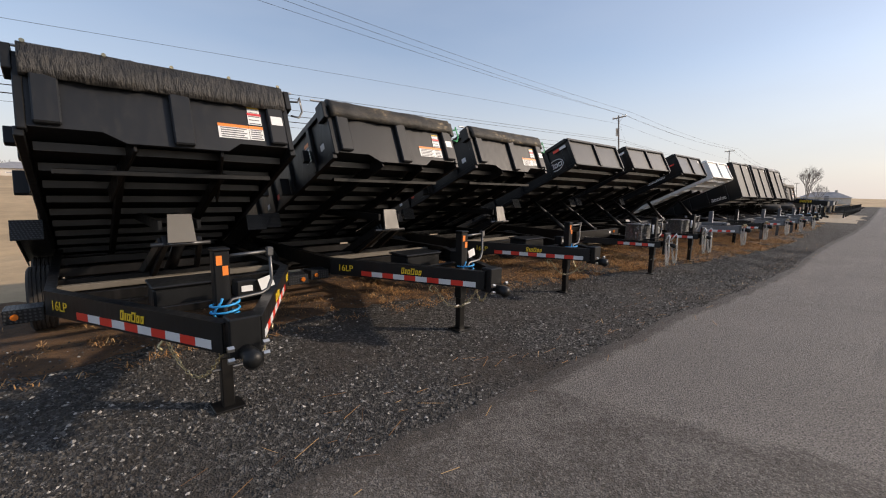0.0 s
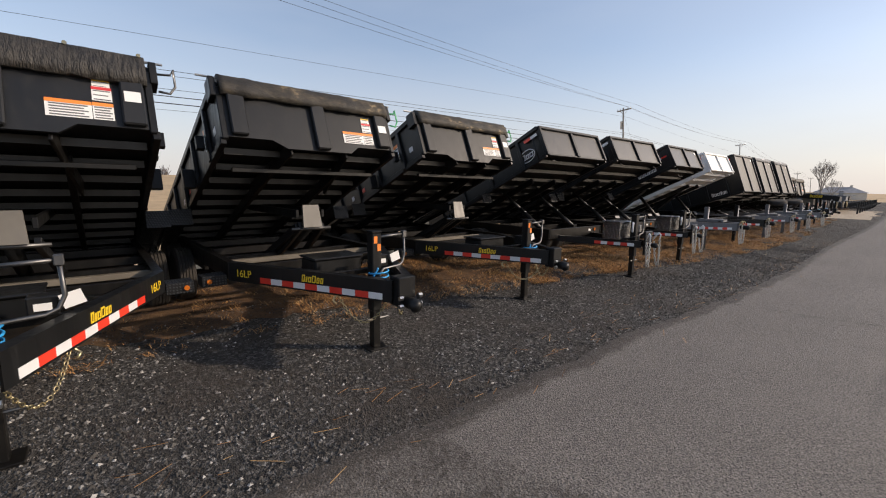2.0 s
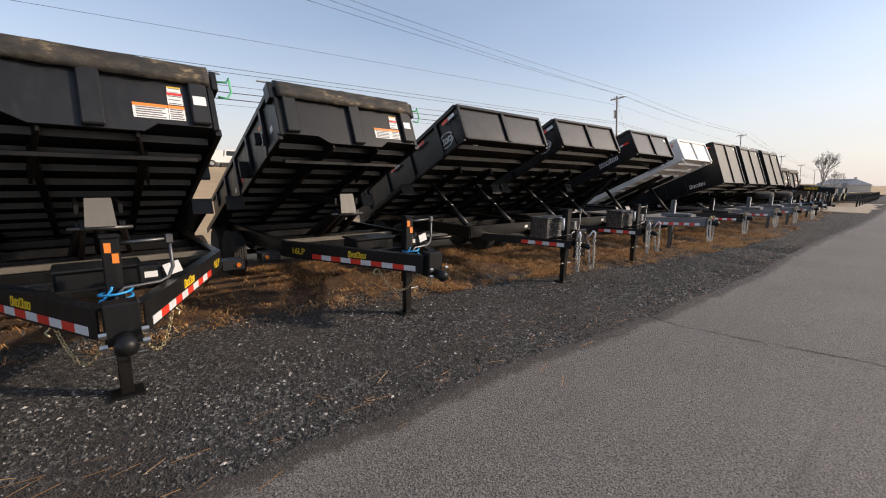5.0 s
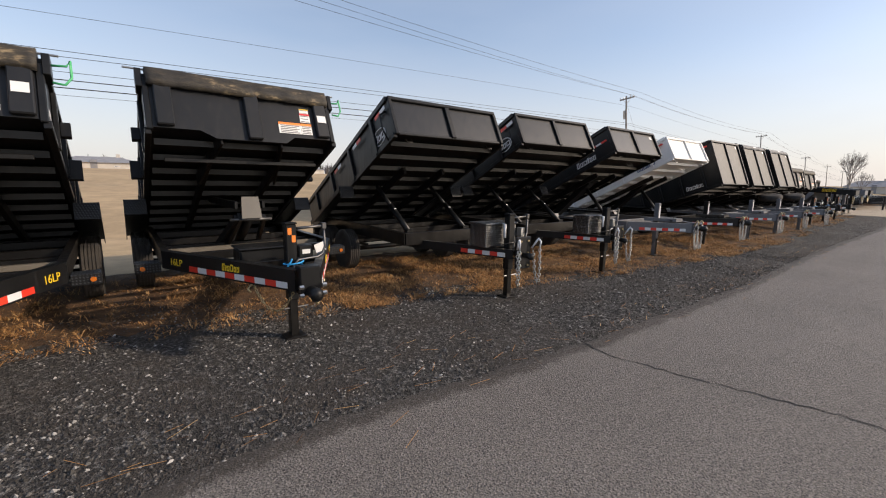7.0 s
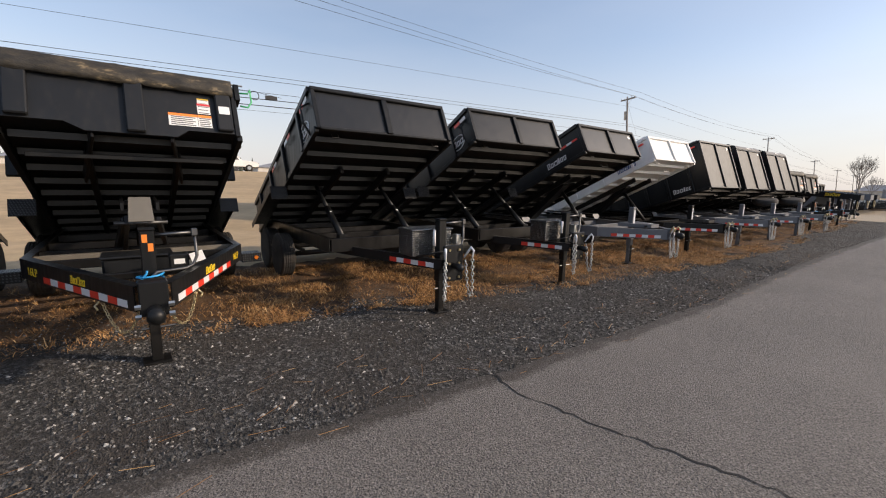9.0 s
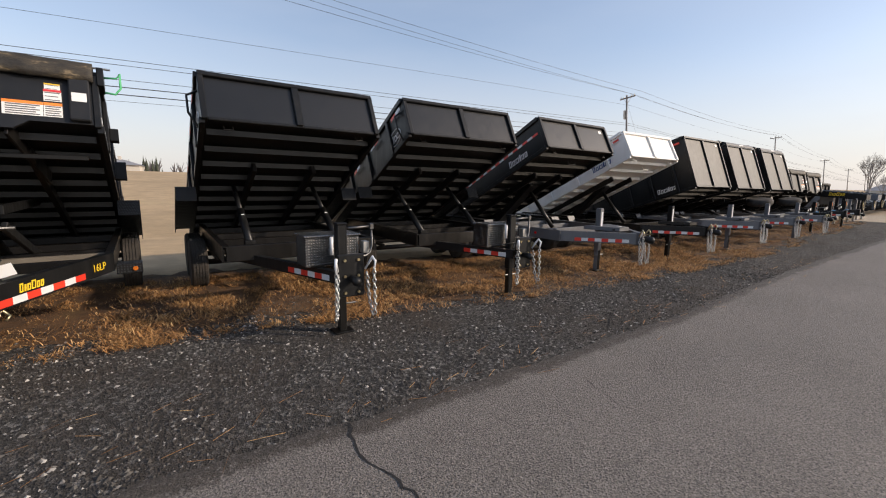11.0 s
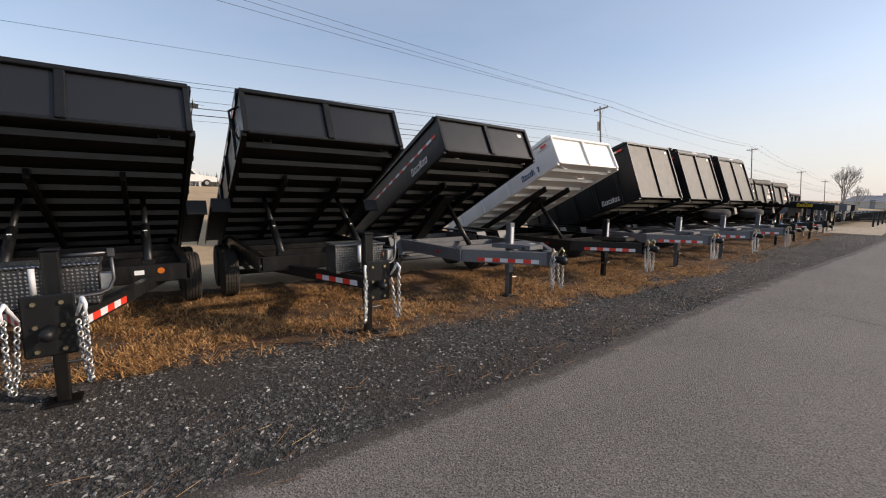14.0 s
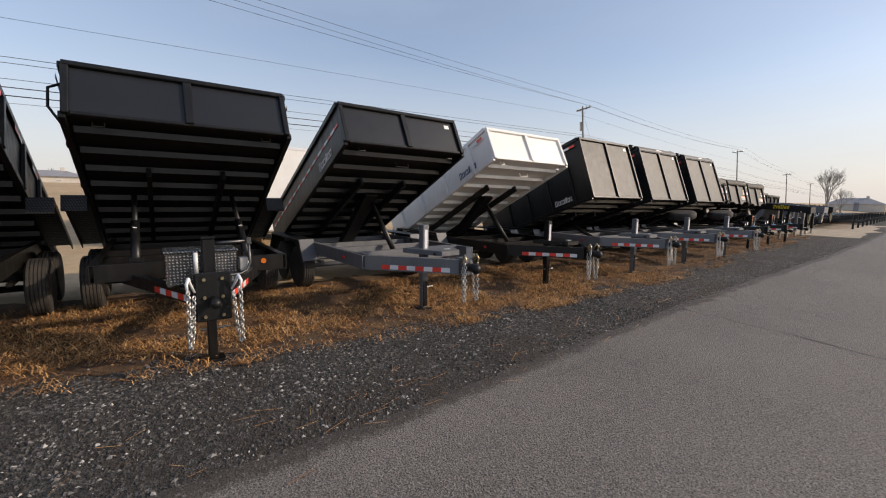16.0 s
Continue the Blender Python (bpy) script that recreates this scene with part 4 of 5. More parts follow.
        part("tarp_crank", tube([at(h + 0.05, 0.02, H + 0.02), at(h + 0.17, 0.0, H + 0.02), at(h + 0.2, 0.0, H + 0.08), at(h + 0.2, 0.0, H - 0.1), at(h + 0.15, 0.0, H - 0.18), at(h + 0.06, 0.0, H - 0.17)], 0.011), DULL_STEEL if mat is TARP else GREEN, bed, "tarp winding crank", True)
        # side labels
        for sx in (-1, 1):
            xs = sx * (h + 0.002)
            rt = S if sx > 0 else -S
            label_sheet(bed, at(xs, 0.62, H * 0.5), rt, N, 0.2, 0.26, ORANGE, 4)
            for k, (sy, nn) in enumerate(((0.25, 0.16), (1.9, 0.12), (2.35, 0.12))):
                part("side_reflector", flat(at(xs, sy, nn), rt, N, 0.1, 0.08), RED_TAPE if k % 2 else WHITE_TAPE, bed, "small side reflector")
    elif style == "C":
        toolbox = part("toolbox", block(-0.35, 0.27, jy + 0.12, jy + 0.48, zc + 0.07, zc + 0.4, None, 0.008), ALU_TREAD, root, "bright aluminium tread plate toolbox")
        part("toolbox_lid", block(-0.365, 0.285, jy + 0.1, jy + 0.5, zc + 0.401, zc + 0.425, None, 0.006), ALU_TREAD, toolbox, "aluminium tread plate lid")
        part("lid_latch", block(-0.05, 0.03, jy + 0.085, jy + 0.1, zc + 0.34, zc + 0.42), STEEL, toolbox)
        part("document_tube", tube([(hx - 0.11, jy - 0.02, zc + 0.22), (hx - 0.11, jy - 0.02, zc + 0.42)], 0.02, 12), WHITE_TAPE, post, "pale grey document tube", True)
        part("breakaway_box", block(0.28, 0.36, jy + 0.02, jy + 0.12, zc + 0.2, zc + 0.34), STEEL, root)
        part("wiring", tube([(0.1, jy - 0.05, zc + 0.1), (0.0, jy - 0.12, zc + 0.16), (-0.2, jy - 0.06, zc + 0.13), (-0.3, jy + 0.1, zc + 0.08)], 0.01), BLACK, root, "", True)
        for sx in (-1, 1):
            p0, p1 = Vector((sx * 0.62, yf + 0.4, rail_z + 0.05)), at(sx * 0.62, 1.75, -0.1)
            mid = p0.lerp(p1, 0.55)
            barrel = part("lift_cylinder", tube([p0, mid], 0.052, 12), BLACK, root, "black lift cylinder", True)
            part("cylinder_rod", tube([mid, p1], 0.034, 12), BLACK, barrel, "", True)
            part("cylinder_clevis", block(sx * 0.62 - 0.07, sx * 0.62 + 0.07, yf + 0.34, yf + 0.46, rail_z - 0.05, rail_z + 0.1), BLACK, barrel)
            part("cylinder_tag", flat(p0.lerp(p1, 0.45) + Vector((0, -0.056, 0)), (1, 0, 0), (0, 0.3, 1), 0.04, 0.07), PAPER, barrel, "white tag")
            xs = sx * (h + 0.003)
            rt = S if sx > 0 else -S
            ring = [at(xs, 0.44 + 0.2 * math.cos(a), 0.15 + 0.125 * math.sin(a)) for a in [2 * math.pi * k / 20 for k in range(20)]]
            badge = part("oval_badge", tube(ring, 0.01, 6, None, True), LOGO_WHITE, bed, "white oval maker's badge")
            logo_bars(at(xs, 0.44, 0.15), rt, N, 0.12, [0.7, 0.7, 0.8], LOGO_WHITE, badge, "white bars of the badge")
            for k in range(3):
                part("side_reflector", flat(at(sx * (h + 0.048), 0.12 + k * 0.95, H - 0.1), rt, N, 0.17, 0.06), RED_TAPE if k % 2 else WHITE_TAPE, bed, "side reflector strip")
                part("side_reflector", flat(at(sx * (h + 0.048), 0.3 + k * 0.95, H - 0.1), rt, N, 0.17, 0.06), WHITE_TAPE if k % 2 else RED_TAPE, bed, "side reflector strip")
        part("frame_tag", flat((half - 0.45, yf - 0.097, rail_z + 0.02), (1, 0, 0), (0, 0, 1), 0.09, 0.05), PAPER, root, "white rating tag")
        part("side_marker", tube([(half - 0.25, yf - 0.09, rail_z + 0.03), (half - 0.25, yf - 0.11, rail_z + 0.03)], 0.035, 12), AMBER, root, "round amber marker")
        if left_bracket:
            part("tarp_arm", tube([at(-h, 0.12, H - 0.12), at(-h - 0.12, 0.12, H - 0.2), at(-h - 0.12, 0.12, 0.1), at(-h, 0.2, -0.1)], 0.014), BLACK, bed, "bent steel side bracket")
    else:
        # low tray with lid between the tongue beams
        tray = part("tongue_tray", prism([(-0.16, 0.0), (0.16, 0.0), (0.42, 0.62), (-0.42, 0.62)], 0.0, 0.07, Matrix.Translation((0, 0.4, zc + 0.11)) @ Matrix(((1, 0, 0, 0), (0, 0, 1, 0), (0, 1, 0, 0), (0, 0, 0, 1)))), frame, root, "flat lidded tray on the tongue")
        part("tray_latch", tube([(-0.22, 0.5, zc + 0.14), (-0.25, 0.46, zc + 0.14)], 0.02), BLACK, tray)
        part("tray_sticker", flat((0.02, 0.52, zc + 0.19), (1, 0, 0), (0, 1, 0.0), 0.1, 0.06), PAPER, tray, "white sticker")
        part("hoist_channel", bar((0.0, yf + 2.5, rail_z - 0.05), at(0, 1.5, -0.08), 0.26, 0.14), BLACK, root, "central hoist channel")
        part("hoist_cylinder", tube([(0.14, yf + 0.75, rail_z), at(0.1, 1.75, -0.16)], 0.048, 14), BLACK_SHADED if frame is GREY else BLACK, root, "dusty hoist cylinder", True)
        for sx in (-1, 1):
            x0, x1 = (half + 0.02, half + 0.3) if sx > 0 else (-half - 0.3, -half - 0.02)
            fy = yf + 1.35
            pm = Matrix(((0, 1, 0, 0), (1, 0, 0, 0), (0, 0, 1, 0), (0, 0, 0, 1)))
            fender = part("fender", prism([(fy, 0.55), (fy + 0.2, 0.9), (fy + 1.9, 0.9), (fy + 2.1, 0.55), (fy + 2.06, 0.53), (fy + 1.87, 0.87), (fy + 0.23, 0.87), (fy + 0.04, 0.53)], x0, x1, pm), BLACK, root, "black boxed tandem fender")
            part("fender_face", prism([(fy - 0.006, 0.54), (fy + 0.194, 0.9), (fy + 0.2, 0.897), (fy, 0.537)], x0 + 0.01, x1 - 0.01, pm), GREY, fender, "dusty grey sloped fender face")
            xs = sx * (h + 0.003)
            rt = S if sx > 0 else -S
            white = colour is WHITE
            logo_bars(at(xs, 0.78, 0.1 if H < 1 else 0.12), rt, N, 0.135, [0.55, 0.6, 0.75, 0.3, 0.55, 0.55], LOGO_BLUE if white else LOGO_WHITE, bed, "dark blue maker's word mark" if white else "white maker's word mark")
            if not white and H < 1:
                tape(at(xs, 0.1, H * 0.57), at(xs, L - 0.1, H * 0.57), 0.045, 26, X * sx, bed)
            else:
                tape(at(sx * (h + 0.047), 0.1, H - 0.1), at(sx * (h + 0.047), 0.42, H - 0.1), 0.05, 2, X * sx, bed)
        part("front_grab_bar", tube([at(-0.12, 0.33, -0.14), at(-0.12, 0.33, -0.2), at(0.12, 0.33, -0.2), at(0.12, 0.33, -0.14)], 0.01), WHITE if colour is WHITE else BLACK, bed)
        part("side_light", tube([(-half - 0.0, yf + 0.2, zc), (-half - 0.06, yf + 0.2, zc)], 0.025, 10), RED_LENS, root, "small red marker light")
        if tarp_bar:
            hood = [(-0.04, H - 0.02), (-0.02, H + 0.12), (0.12, H + 0.2), (0.3, H + 0.18), (0.3, H + 0.08)]
            bm = prism([(a, b) for a, b in hood], -h + 0.04, h - 0.04, M @ Matrix(((0, 1, 0, 0), (1, 0, 0, 0), (0, 0, 1, 0), (0, 0, 0, 1))))
            part("tarp_housing", bm, PANEL, bed, "grey sheet tarp housing")
            part("housing_mark", flat(at(0.05, -0.034, H + 0.06), X, N, 0.3, 0.05), LOGO_WHITE, bed, "pale strip sticker")
            for sx in (-1, 1):
                part("tarp_arm", bar(at(sx * (h + 0.07), 0.2, H + 0.1), at(sx * (h + 0.07), 2.2, 0.2), 0.04, 0.06), BLACK, bed, "black tarp swing arm")
                part("tarp_pivot", tube([at(sx * h, 0.15, H + 0.15), at(sx * (h + 0.1), 0.15, H + 0.15)], 0.08, 14), BLACK, bed)
            part("spare_tyre", lathe([(-0.1, 0.2), (-0.1, 0.33), (-0.05, 0.37), (0.05, 0.37), (0.1, 0.33), (0.1, 0.2)], Matrix.Translation((0.62, yf - 0.1, rail_z + 0.55)) @ pose(0, 0, 0, 0, 80, 0), 20), RUBBER, root, "spare tyre behind the tongue", True)
            part("spare_carrier", bar((0.62, yf - 0.1, rail_z), (0.62, yf - 0.1, rail_z + 0.5), 0.06, 0.06), frame, root)
    root.matrix_world = pose(nose[0], nose[1], 0.0, 0, 0, yaw)
    return root


ROW = "dump trailers parked in a row"
dump_trailer("black dump trailer with a crinkled black mesh tarp and blue cord", "A", (0.62, 2.44), 3.0, 1.8, 2.19, 0.62, ROW, H=0.56, tarp=TARP, jtop=1.26, neck_h=0.735)
dump_trailer("black dump trailer with a rolled sun-bleached tarp and tan hoist cover", "A", (3.34, 2.73), 4.0, 1.82, 2.21, 0.62, ROW, H=0.54, tarp=TARP_WORN, jtop=1.24, neck_h=0.735)
dump_trailer("black dump trailer with a rolled tan-streaked tarp and green crank", "A", (6.17, 3.13), 3.0, 1.88, 2.25, 0.62, ROW, H=0.56, tarp=TARP_WORN, jtop=1.23, neck_h=0.735)
dump_trailer("black dump trailer with a bright tread plate toolbox and oval badge", "C", (9.24, 3.28), 1.5, 1.74, 2.44, 0.36, ROW, W=2.26, H=0.53, ribs=4, neck_h=0.68, jtop=1.23, left_bracket=True)
dump_trailer("black low-sided dump trailer with tread plate toolbox and hanging chains", "C", (11.98, 3.5), -0.5, 1.56, 2.5, 0.36, ROW, W=2.24, H=0.53, ribs=4, neck_h=0.68, jtop=1.23, left_bracket=True)
dump_trailer("black dump bed with long reflective tape on a grey trailer frame", "B", (15.02, 3.5), 1.5, 1.52, 2.49, 0.85, ROW, W=2.2, H=0.55, frame=GREY, ribs=0, jtop=1.27, neck_h=0.74, hx=-0.16)
dump_trailer("white dump bed raised on a black trailer frame", "B", (18.0, 3.62), 0.5, 1.5, 2.48, 0.85, ROW, W=2.2, H=0.55, colour=WHITE, front=WHITE, ribs=4, jtop=1.27, neck_h=0.72, hx=-0.2)
dump_trailer("tall-sided black dump bed on a grey trailer frame", "B", (20.95, 3.6), 0.0, 1.35, 1.8, 0.75, ROW, W=2.16, H=1.38, L=3.8, frame=GREY, front=SUNLIT_PANEL, ribs=5, jtop=1.27, neck_h=0.74, hx=-0.2)
dump_trailer("tall-sided black dump trailer with a grey tarp housing", "B", (23.72, 3.65), 0.0, 1.35, 1.78, 0.75, ROW, W=2.16, H=1.38, L=3.8, frame=GREY, front=SUNLIT_PANEL, ribs=5, jtop=1.27, neck_h=0.74, tarp_bar=True, hx=-0.2)
dump_trailer("tall-sided black dump trailer with a grey tarp housing and spare tyre", "B", (26.45, 3.65), 0.0, 1.35, 1.76, 0.75, ROW, W=2.16, H=1.38, L=3.8, frame=GREY, front=SUNLIT_PANEL, ribs=5, jtop=1.27, neck_h=0.74, tarp_bar=True, hx=-0.2)


# ---- far end of the row ----
def gooseneck_trailer(label, nose, yaw, frame, mark, wall=1.0):
    """A gooseneck dump trailer: high neck with two legs and a ribbed box. Origin on the ground under the neck's end."""
    root = tagged(new("gooseneck_trailer"), label, "gooseneck trailer", "gooseneck trailers at the end of the row")
    for sx in (-1, 1):
        part("neck_beam", bar((sx * 0.35, 0.0, 1.42), (sx * 0.45, 2.3, 1.62), 0.1, 0.3), frame, root, "deep neck beam")
        part("neck_drop", bar((sx * 0.45, 2.2, 1.6), (sx * 0.95, 2.9, 0.7), 0.1, 0.26), frame, root, "sloping neck drop beam")
        part("frame_rail", channel((sx * 0.98, 2.8, 0.66), (sx * 0.98, 7.4, 0.66), 0.08, 0.24, 0.012, sx), frame, root, "main frame rail")
        leg = part("landing_leg", block(sx * 0.6 - 0.06, sx * 0.6 + 0.06, 0.95, 1.07, 0.3, 1.45), frame, root, "square landing leg")
        part("leg_foot", block(sx * 0.6 - 0.1, sx * 0.6 + 0.1, 0.9, 1.12, 0.0, 0.03), frame, leg)
        part("leg_tube", block(sx * 0.6 - 0.045, sx * 0.6 + 0.045, 0.965, 1.055, 0.02, 0.4), STEEL, leg)
        face = Vector((sx, 0, 0))
        tape((sx * 0.455, 1.9, 1.47), (sx * 0.41, 0.3, 1.33), 0.05, 6, face, root)
        for y in (4.9, 5.8):
            wheel(root, sx * 1.16, y, 0.4, sx)
        part("fender", block(sx * 1.16 - 0.14, sx * 1.16 + 0.14, 4.4, 6.3, 0.84, 0.87), BLACK, root, "black flat fender")
    part("neck_front", bar((-0.4, 0.05, 1.42), (0.4, 0.05, 1.42), 0.12, 0.28), frame, root)
    part("coupler_tube", block(-0.06, 0.06, 0.1, 0.22, 0.75, 1.5), frame, root, "square kingpost tube")
    part("tongue_box", block(-0.4, 0.4, 1.2, 1.75, 1.0, 1.44), HOIST_PLATE if mark is not LOGO_WHITE else GREY, root, "steel tool box in the neck")
    part("safety_chain", chain(hang((-0.2, 0.12, 1.2), (0.2, 0.12, 1.2), 0.4, 10), 0.07, 0.009), CHAIN_GOLD, root, "slack chain", True)
    for sx in (-1, 1):
        logo_bars((sx * 0.47, 1.4 + 0.3 * sx, 1.56), (0, sx, 0), (0, 0, 1), 0.17, [0.5, 0.25, 0.5, 0.6, 0.45, 0.45], mark, root, "maker's word mark on the neck")
    part("axle", tube([(-1.1, 4.9, 0.4), (1.1, 4.9, 0.4)], 0.05), frame, root)
    part("axle", tube([(-1.1, 5.8, 0.4), (1.1, 5.8, 0.4)], 0.05), frame, root)
    bed = part("dump_bed", block(-1.02, 1.02, 2.9, 7.4, 0.82, 0.9), BLACK, root, "ribbed steel dump body")
    for sx in (-1, 1):
        part("side_wall", block(sx * 1.04 - 0.02, sx * 1.04 + 0.02, 2.9, 7.4, 0.8, 0.9 + wall), PANEL, bed, "side wall")
        for k in range(8):
            y = 3.0 + k * 0.61
            part("side_post", block(sx * 1.08 - 0.03, sx * 1.08 + 0.03, y - 0.04, y + 0.04, 0.8, 0.88 + wall), BLACK, bed)
        part("top_rail", block(sx * 1.06 - 0.05, sx * 1.06 + 0.05, 2.85, 7.4, 0.88 + wall, 0.96 + wall), BLACK, bed)
    part("front_panel", block(-1.05, 1.05, 2.87, 2.91, 0.8, 0.9 + wall), SUNLIT_PANEL, bed, "charcoal front panel")
    for x in (-1.04, -0.35, 0.35, 1.04):
        part("front_post", block(x - 0.04, x + 0.04, 2.8, 2.87, 0.8, 0.95 + wall), BLACK, bed)
    part("tarp", tube([(-1.0, 2.85, 1.02 + wall), (-0.3, 2.85, 1.05 + wall), (0.4, 2.85, 1.03 + wall), (1.0, 2.85, 1.02 + wall)], 0.09, 10), TARP, bed, "rolled black tarp", True)
    root.matrix_world = pose(nose[0], nose[1], 0, 0, 0, yaw)
    return root


def flatbed_trailer(nose, yaw, label):
    """A low tandem flatbed: deck, fenders, wheels, tongue."""
    root = tagged(new("flatbed_trailer"), label, "flatbed trailer", "flatbed trailers in the far lot")
    deck = part("deck", block(-1.05, 1.05, 1.4, 6.6, 0.62, 0.7), HOIST_PLATE, root, "weathered plank deck")
    for k in range(7):
        part("deck_board", block(-0.98 + k * 0.28, -0.98 + k * 0.28 + 0.26, 1.45, 6.55, 0.702, 0.722), HOIST_PLATE, deck)
    for sx in (-1, 1):
        part("tongue_beam", bar((sx * 0.06, 0.05, 0.55), (sx * 0.8, 1.5, 0.55), 0.07, 0.12), BLACK, root)
        part("side_rail", block(sx * 1.07 - 0.03, sx * 1.07 + 0.03, 1.4, 6.6, 0.6, 0.76), BLACK, root)
        for y in (3.8, 4.65):
            wheel(root, sx * 1.2, y, 0.36, sx)
            pm = Matrix(((0, 1, 0, 0), (1, 0, 0, 0), (0, 0, 1, 0), (0, 0, 0, 1)))
            arc = [(y + 0.43 * math.cos(a), 0.4 + 0.43 * math.sin(a)) for a in [math.pi * j / 8 for j in range(9)]]
            inner = [(y + 0.4 * math.cos(a), 0.4 + 0.4 * math.sin(a)) for a in [math.pi * j / 8 for j in range(8, -1, -1)]]
            part("fender", prism(arc + inner, sx * 1.2 - 0.13, sx * 1.2 + 0.13, pm), STEEL if nose[0] > 50 else BLACK, root, "rounded tandem fender")
    part("jack_post", block(-0.05, 0.05, 0.45, 0.55, 0.02, 1.05), BLACK, root, "drop leg jack")
    part("front_rail", bar((-1.05, 1.42, 0.95), (1.05, 1.42, 0.95), 0.05, 0.05), BLACK, root)
    for sx in (-1, 1):
        part("rail_post", bar((sx * 1.0, 1.42, 0.7), (sx * 1.0, 1.42, 0.95), 0.05, 0.05), BLACK, root)
    part("axle", tube([(-1.1, 3.8, 0.36), (1.1, 3.8, 0.36)], 0.04), BLACK, root)
    part("axle", tube([(-1.1, 4.65, 0.36), (1.1, 4.65, 0.36)], 0.04), BLACK, root)
    part("ramp", bar((-0.5, 6.7, 0.7), (-0.5, 6.75, 1.75), 0.6, 0.05), BLACK, root, "raised rear ramp")
    root.matrix_world = pose(nose[0], nose[1], 0, 0, 0, yaw)
    return root


for spot, yaw, zf, words in (((29.7, 4.2), 0.0, 1.78, "black dump trailer with a dark tarp roll, low tilt"), ((32.1, 4.25), 0.0, 1.76, "black dump trailer with a bleached tarp roll, low tilt"), ((34.5, 4.3), 0.0, 1.7, "black dump trailer with a worn tarp, nearly level")):
    dump_trailer(words, "A", spot, yaw, 1.8, zf, 0.62, ROW, H=0.78, front=SUNLIT_PANEL, tarp=TARP_WORN if spot[0] > 31 else TARP, ribs=5, jtop=1.24, neck_h=0.735)
gooseneck_trailer("black gooseneck dump trailer with a yellow word mark", (36.9, 4.6), 0.0, BLACK, YELLOW, 1.0)
gooseneck_trailer("grey gooseneck dump trailer with a white word mark", (39.8, 4.7), 0.0, GREY, LOGO_WHITE, 1.2)
gooseneck_trailer("black gooseneck trailer with ribbed sides", (42.7, 4.9), 0.0, BLACK, YELLOW, 1.1)
for k in range(12):
    fx = 52.0 + k * 3.1
    flatbed_trailer((fx, road_edge(fx) + 1.2), 22.0, "black low flatbed trailer with rounded fenders")
for k in range(6):
    flatbed_trailer((62.0 + k * 4.0, 9.0 + k * 0.5), 25.0, "low flatbed trailer with bright fenders")


# ---- poles and cables ----
# x, y and the height of the top over the road
POLES = [(-14.0, 23.0, 12.0), (48.6, 25.2, 11.3), (100.0, 28.6, 11.4), (143.0, 32.1, 9.5), (185.0, 36.5, 8.7), (235.0, 42.0, 8.5)]


def utility_pole(x, y, h, gear):
    root = tagged(new("utility_pole"), "weathered wooden utility pole with a crossarm, paled for haze", "utility pole", "utility poles along the far road")
    part("pole", tube([(0, 0, -0.1), (0, 0, h * 0.5), (0, 0, h)], [0.12, 0.1, 0.08], 10), POLE_WOOD, root, "grey-brown round pole", True)
    arm = part("crossarm", bar((-0.95, -0.12, h - 0.25), (0.95, -0.12, h - 0.25), 0.1, 0.13), POLE_WOOD, root, "wooden crossarm")
    for dx in (-0.85, -0.45, 0.45, 0.85):
        part("insulator", lathe([(0, 0.03), (0.05, 0.05), (0.1, 0.035), (0.14, 0.04), (0.17, 0.01)], Matrix.Translation((dx, -0.12, h - 0.18)) @ pose(0, 0, 0, 0, -90, 0), 10), STEEL, arm)
    for sx in (-1, 1):
        part("arm_brace", bar((sx * 0.5, -0.12, h - 0.3), (0, -0.1, h - 0.8), 0.02, 0.04), STEEL, root)
    if gear:
        part("conduit_box", block(0.1, 0.32, -0.12, 0.12, h - 2.4, h - 1.5), SIDING, root, "pale equipment box")
        part("guy_wire", tube([(0, 0, h - 0.6), (-1.4, 0, h - 4.6)], 0.008, 5), WIRE, root)
    root.matrix_world = Matrix.Translation((x, y, ground_height(x, y))) @ Matrix.Rotation(radians(4.0), 4, Vector((-0.82, -0.57, 0))) @ pose(0, 0, 0, 0, 0, 80)
    return root


for k, (x, y, h) in enumerate(POLES):
    utility_pole(x, y, h - ground_height(x, y), k == 1)


def cable(points, r, label):
    cu = bmesh.new()
    tube(points, r, 5, cu)
    tagged(part("overhead_cable", cu, WIRE, None, "", True), label, "cable", "overhead cables")


TOP = [(0.75, -0.1, 13.5), (-0.75, -0.1, 13.1), (0.1, -0.1, 12.5)]
for dx, dy, z0 in TOP:
    pts = []
    for i, (a, b) in enumerate(zip(POLES, POLES[1:])):
        za = z0 if i == 0 else a[2] + (z0 - 12.3) * 0.25
        zb = b[2] + (z0 - 12.3) * 0.25
        pts += hang((a[0], a[1] + dx, za), (b[0], b[1] + dx, zb), 0.55, 14)[(1 if i else 0):]
    cable(pts, 0.011, "black power line high on the poles")
LOW = [(7.6, 10.2), (6.5, 8.4), (6.25, 8.2), (5.7, 7.4), (5.4, 7.0), (5.1, 6.6), (4.75, 6.4)]
for k, (za, zb) in enumerate(LOW):
    pts = hang((POLES[0][0], POLES[0][1] + 0.2, za), (POLES[1][0], POLES[1][1] + 0.2, zb), -0.15 if k == 0 else 0.05, 20)
    for i, (a, b) in enumerate(zip(POLES[1:], POLES[2:])):
        f = 1 - 0.06 * (i + 1)
        pts += hang((a[0], a[1] + 0.2, pts[-1].z), (b[0], b[1] + 0.2, zb * f - 0.25), 0.25, 10)[1:]
    cable(pts, (0.008, 0.012, 0.012, 0.011, 0.02, 0.022, 0.008)[k], "black telephone cable low on the poles")
coil = tagged(new("cable_coil"), "small black coil of spare cable hung on a line", "cable")
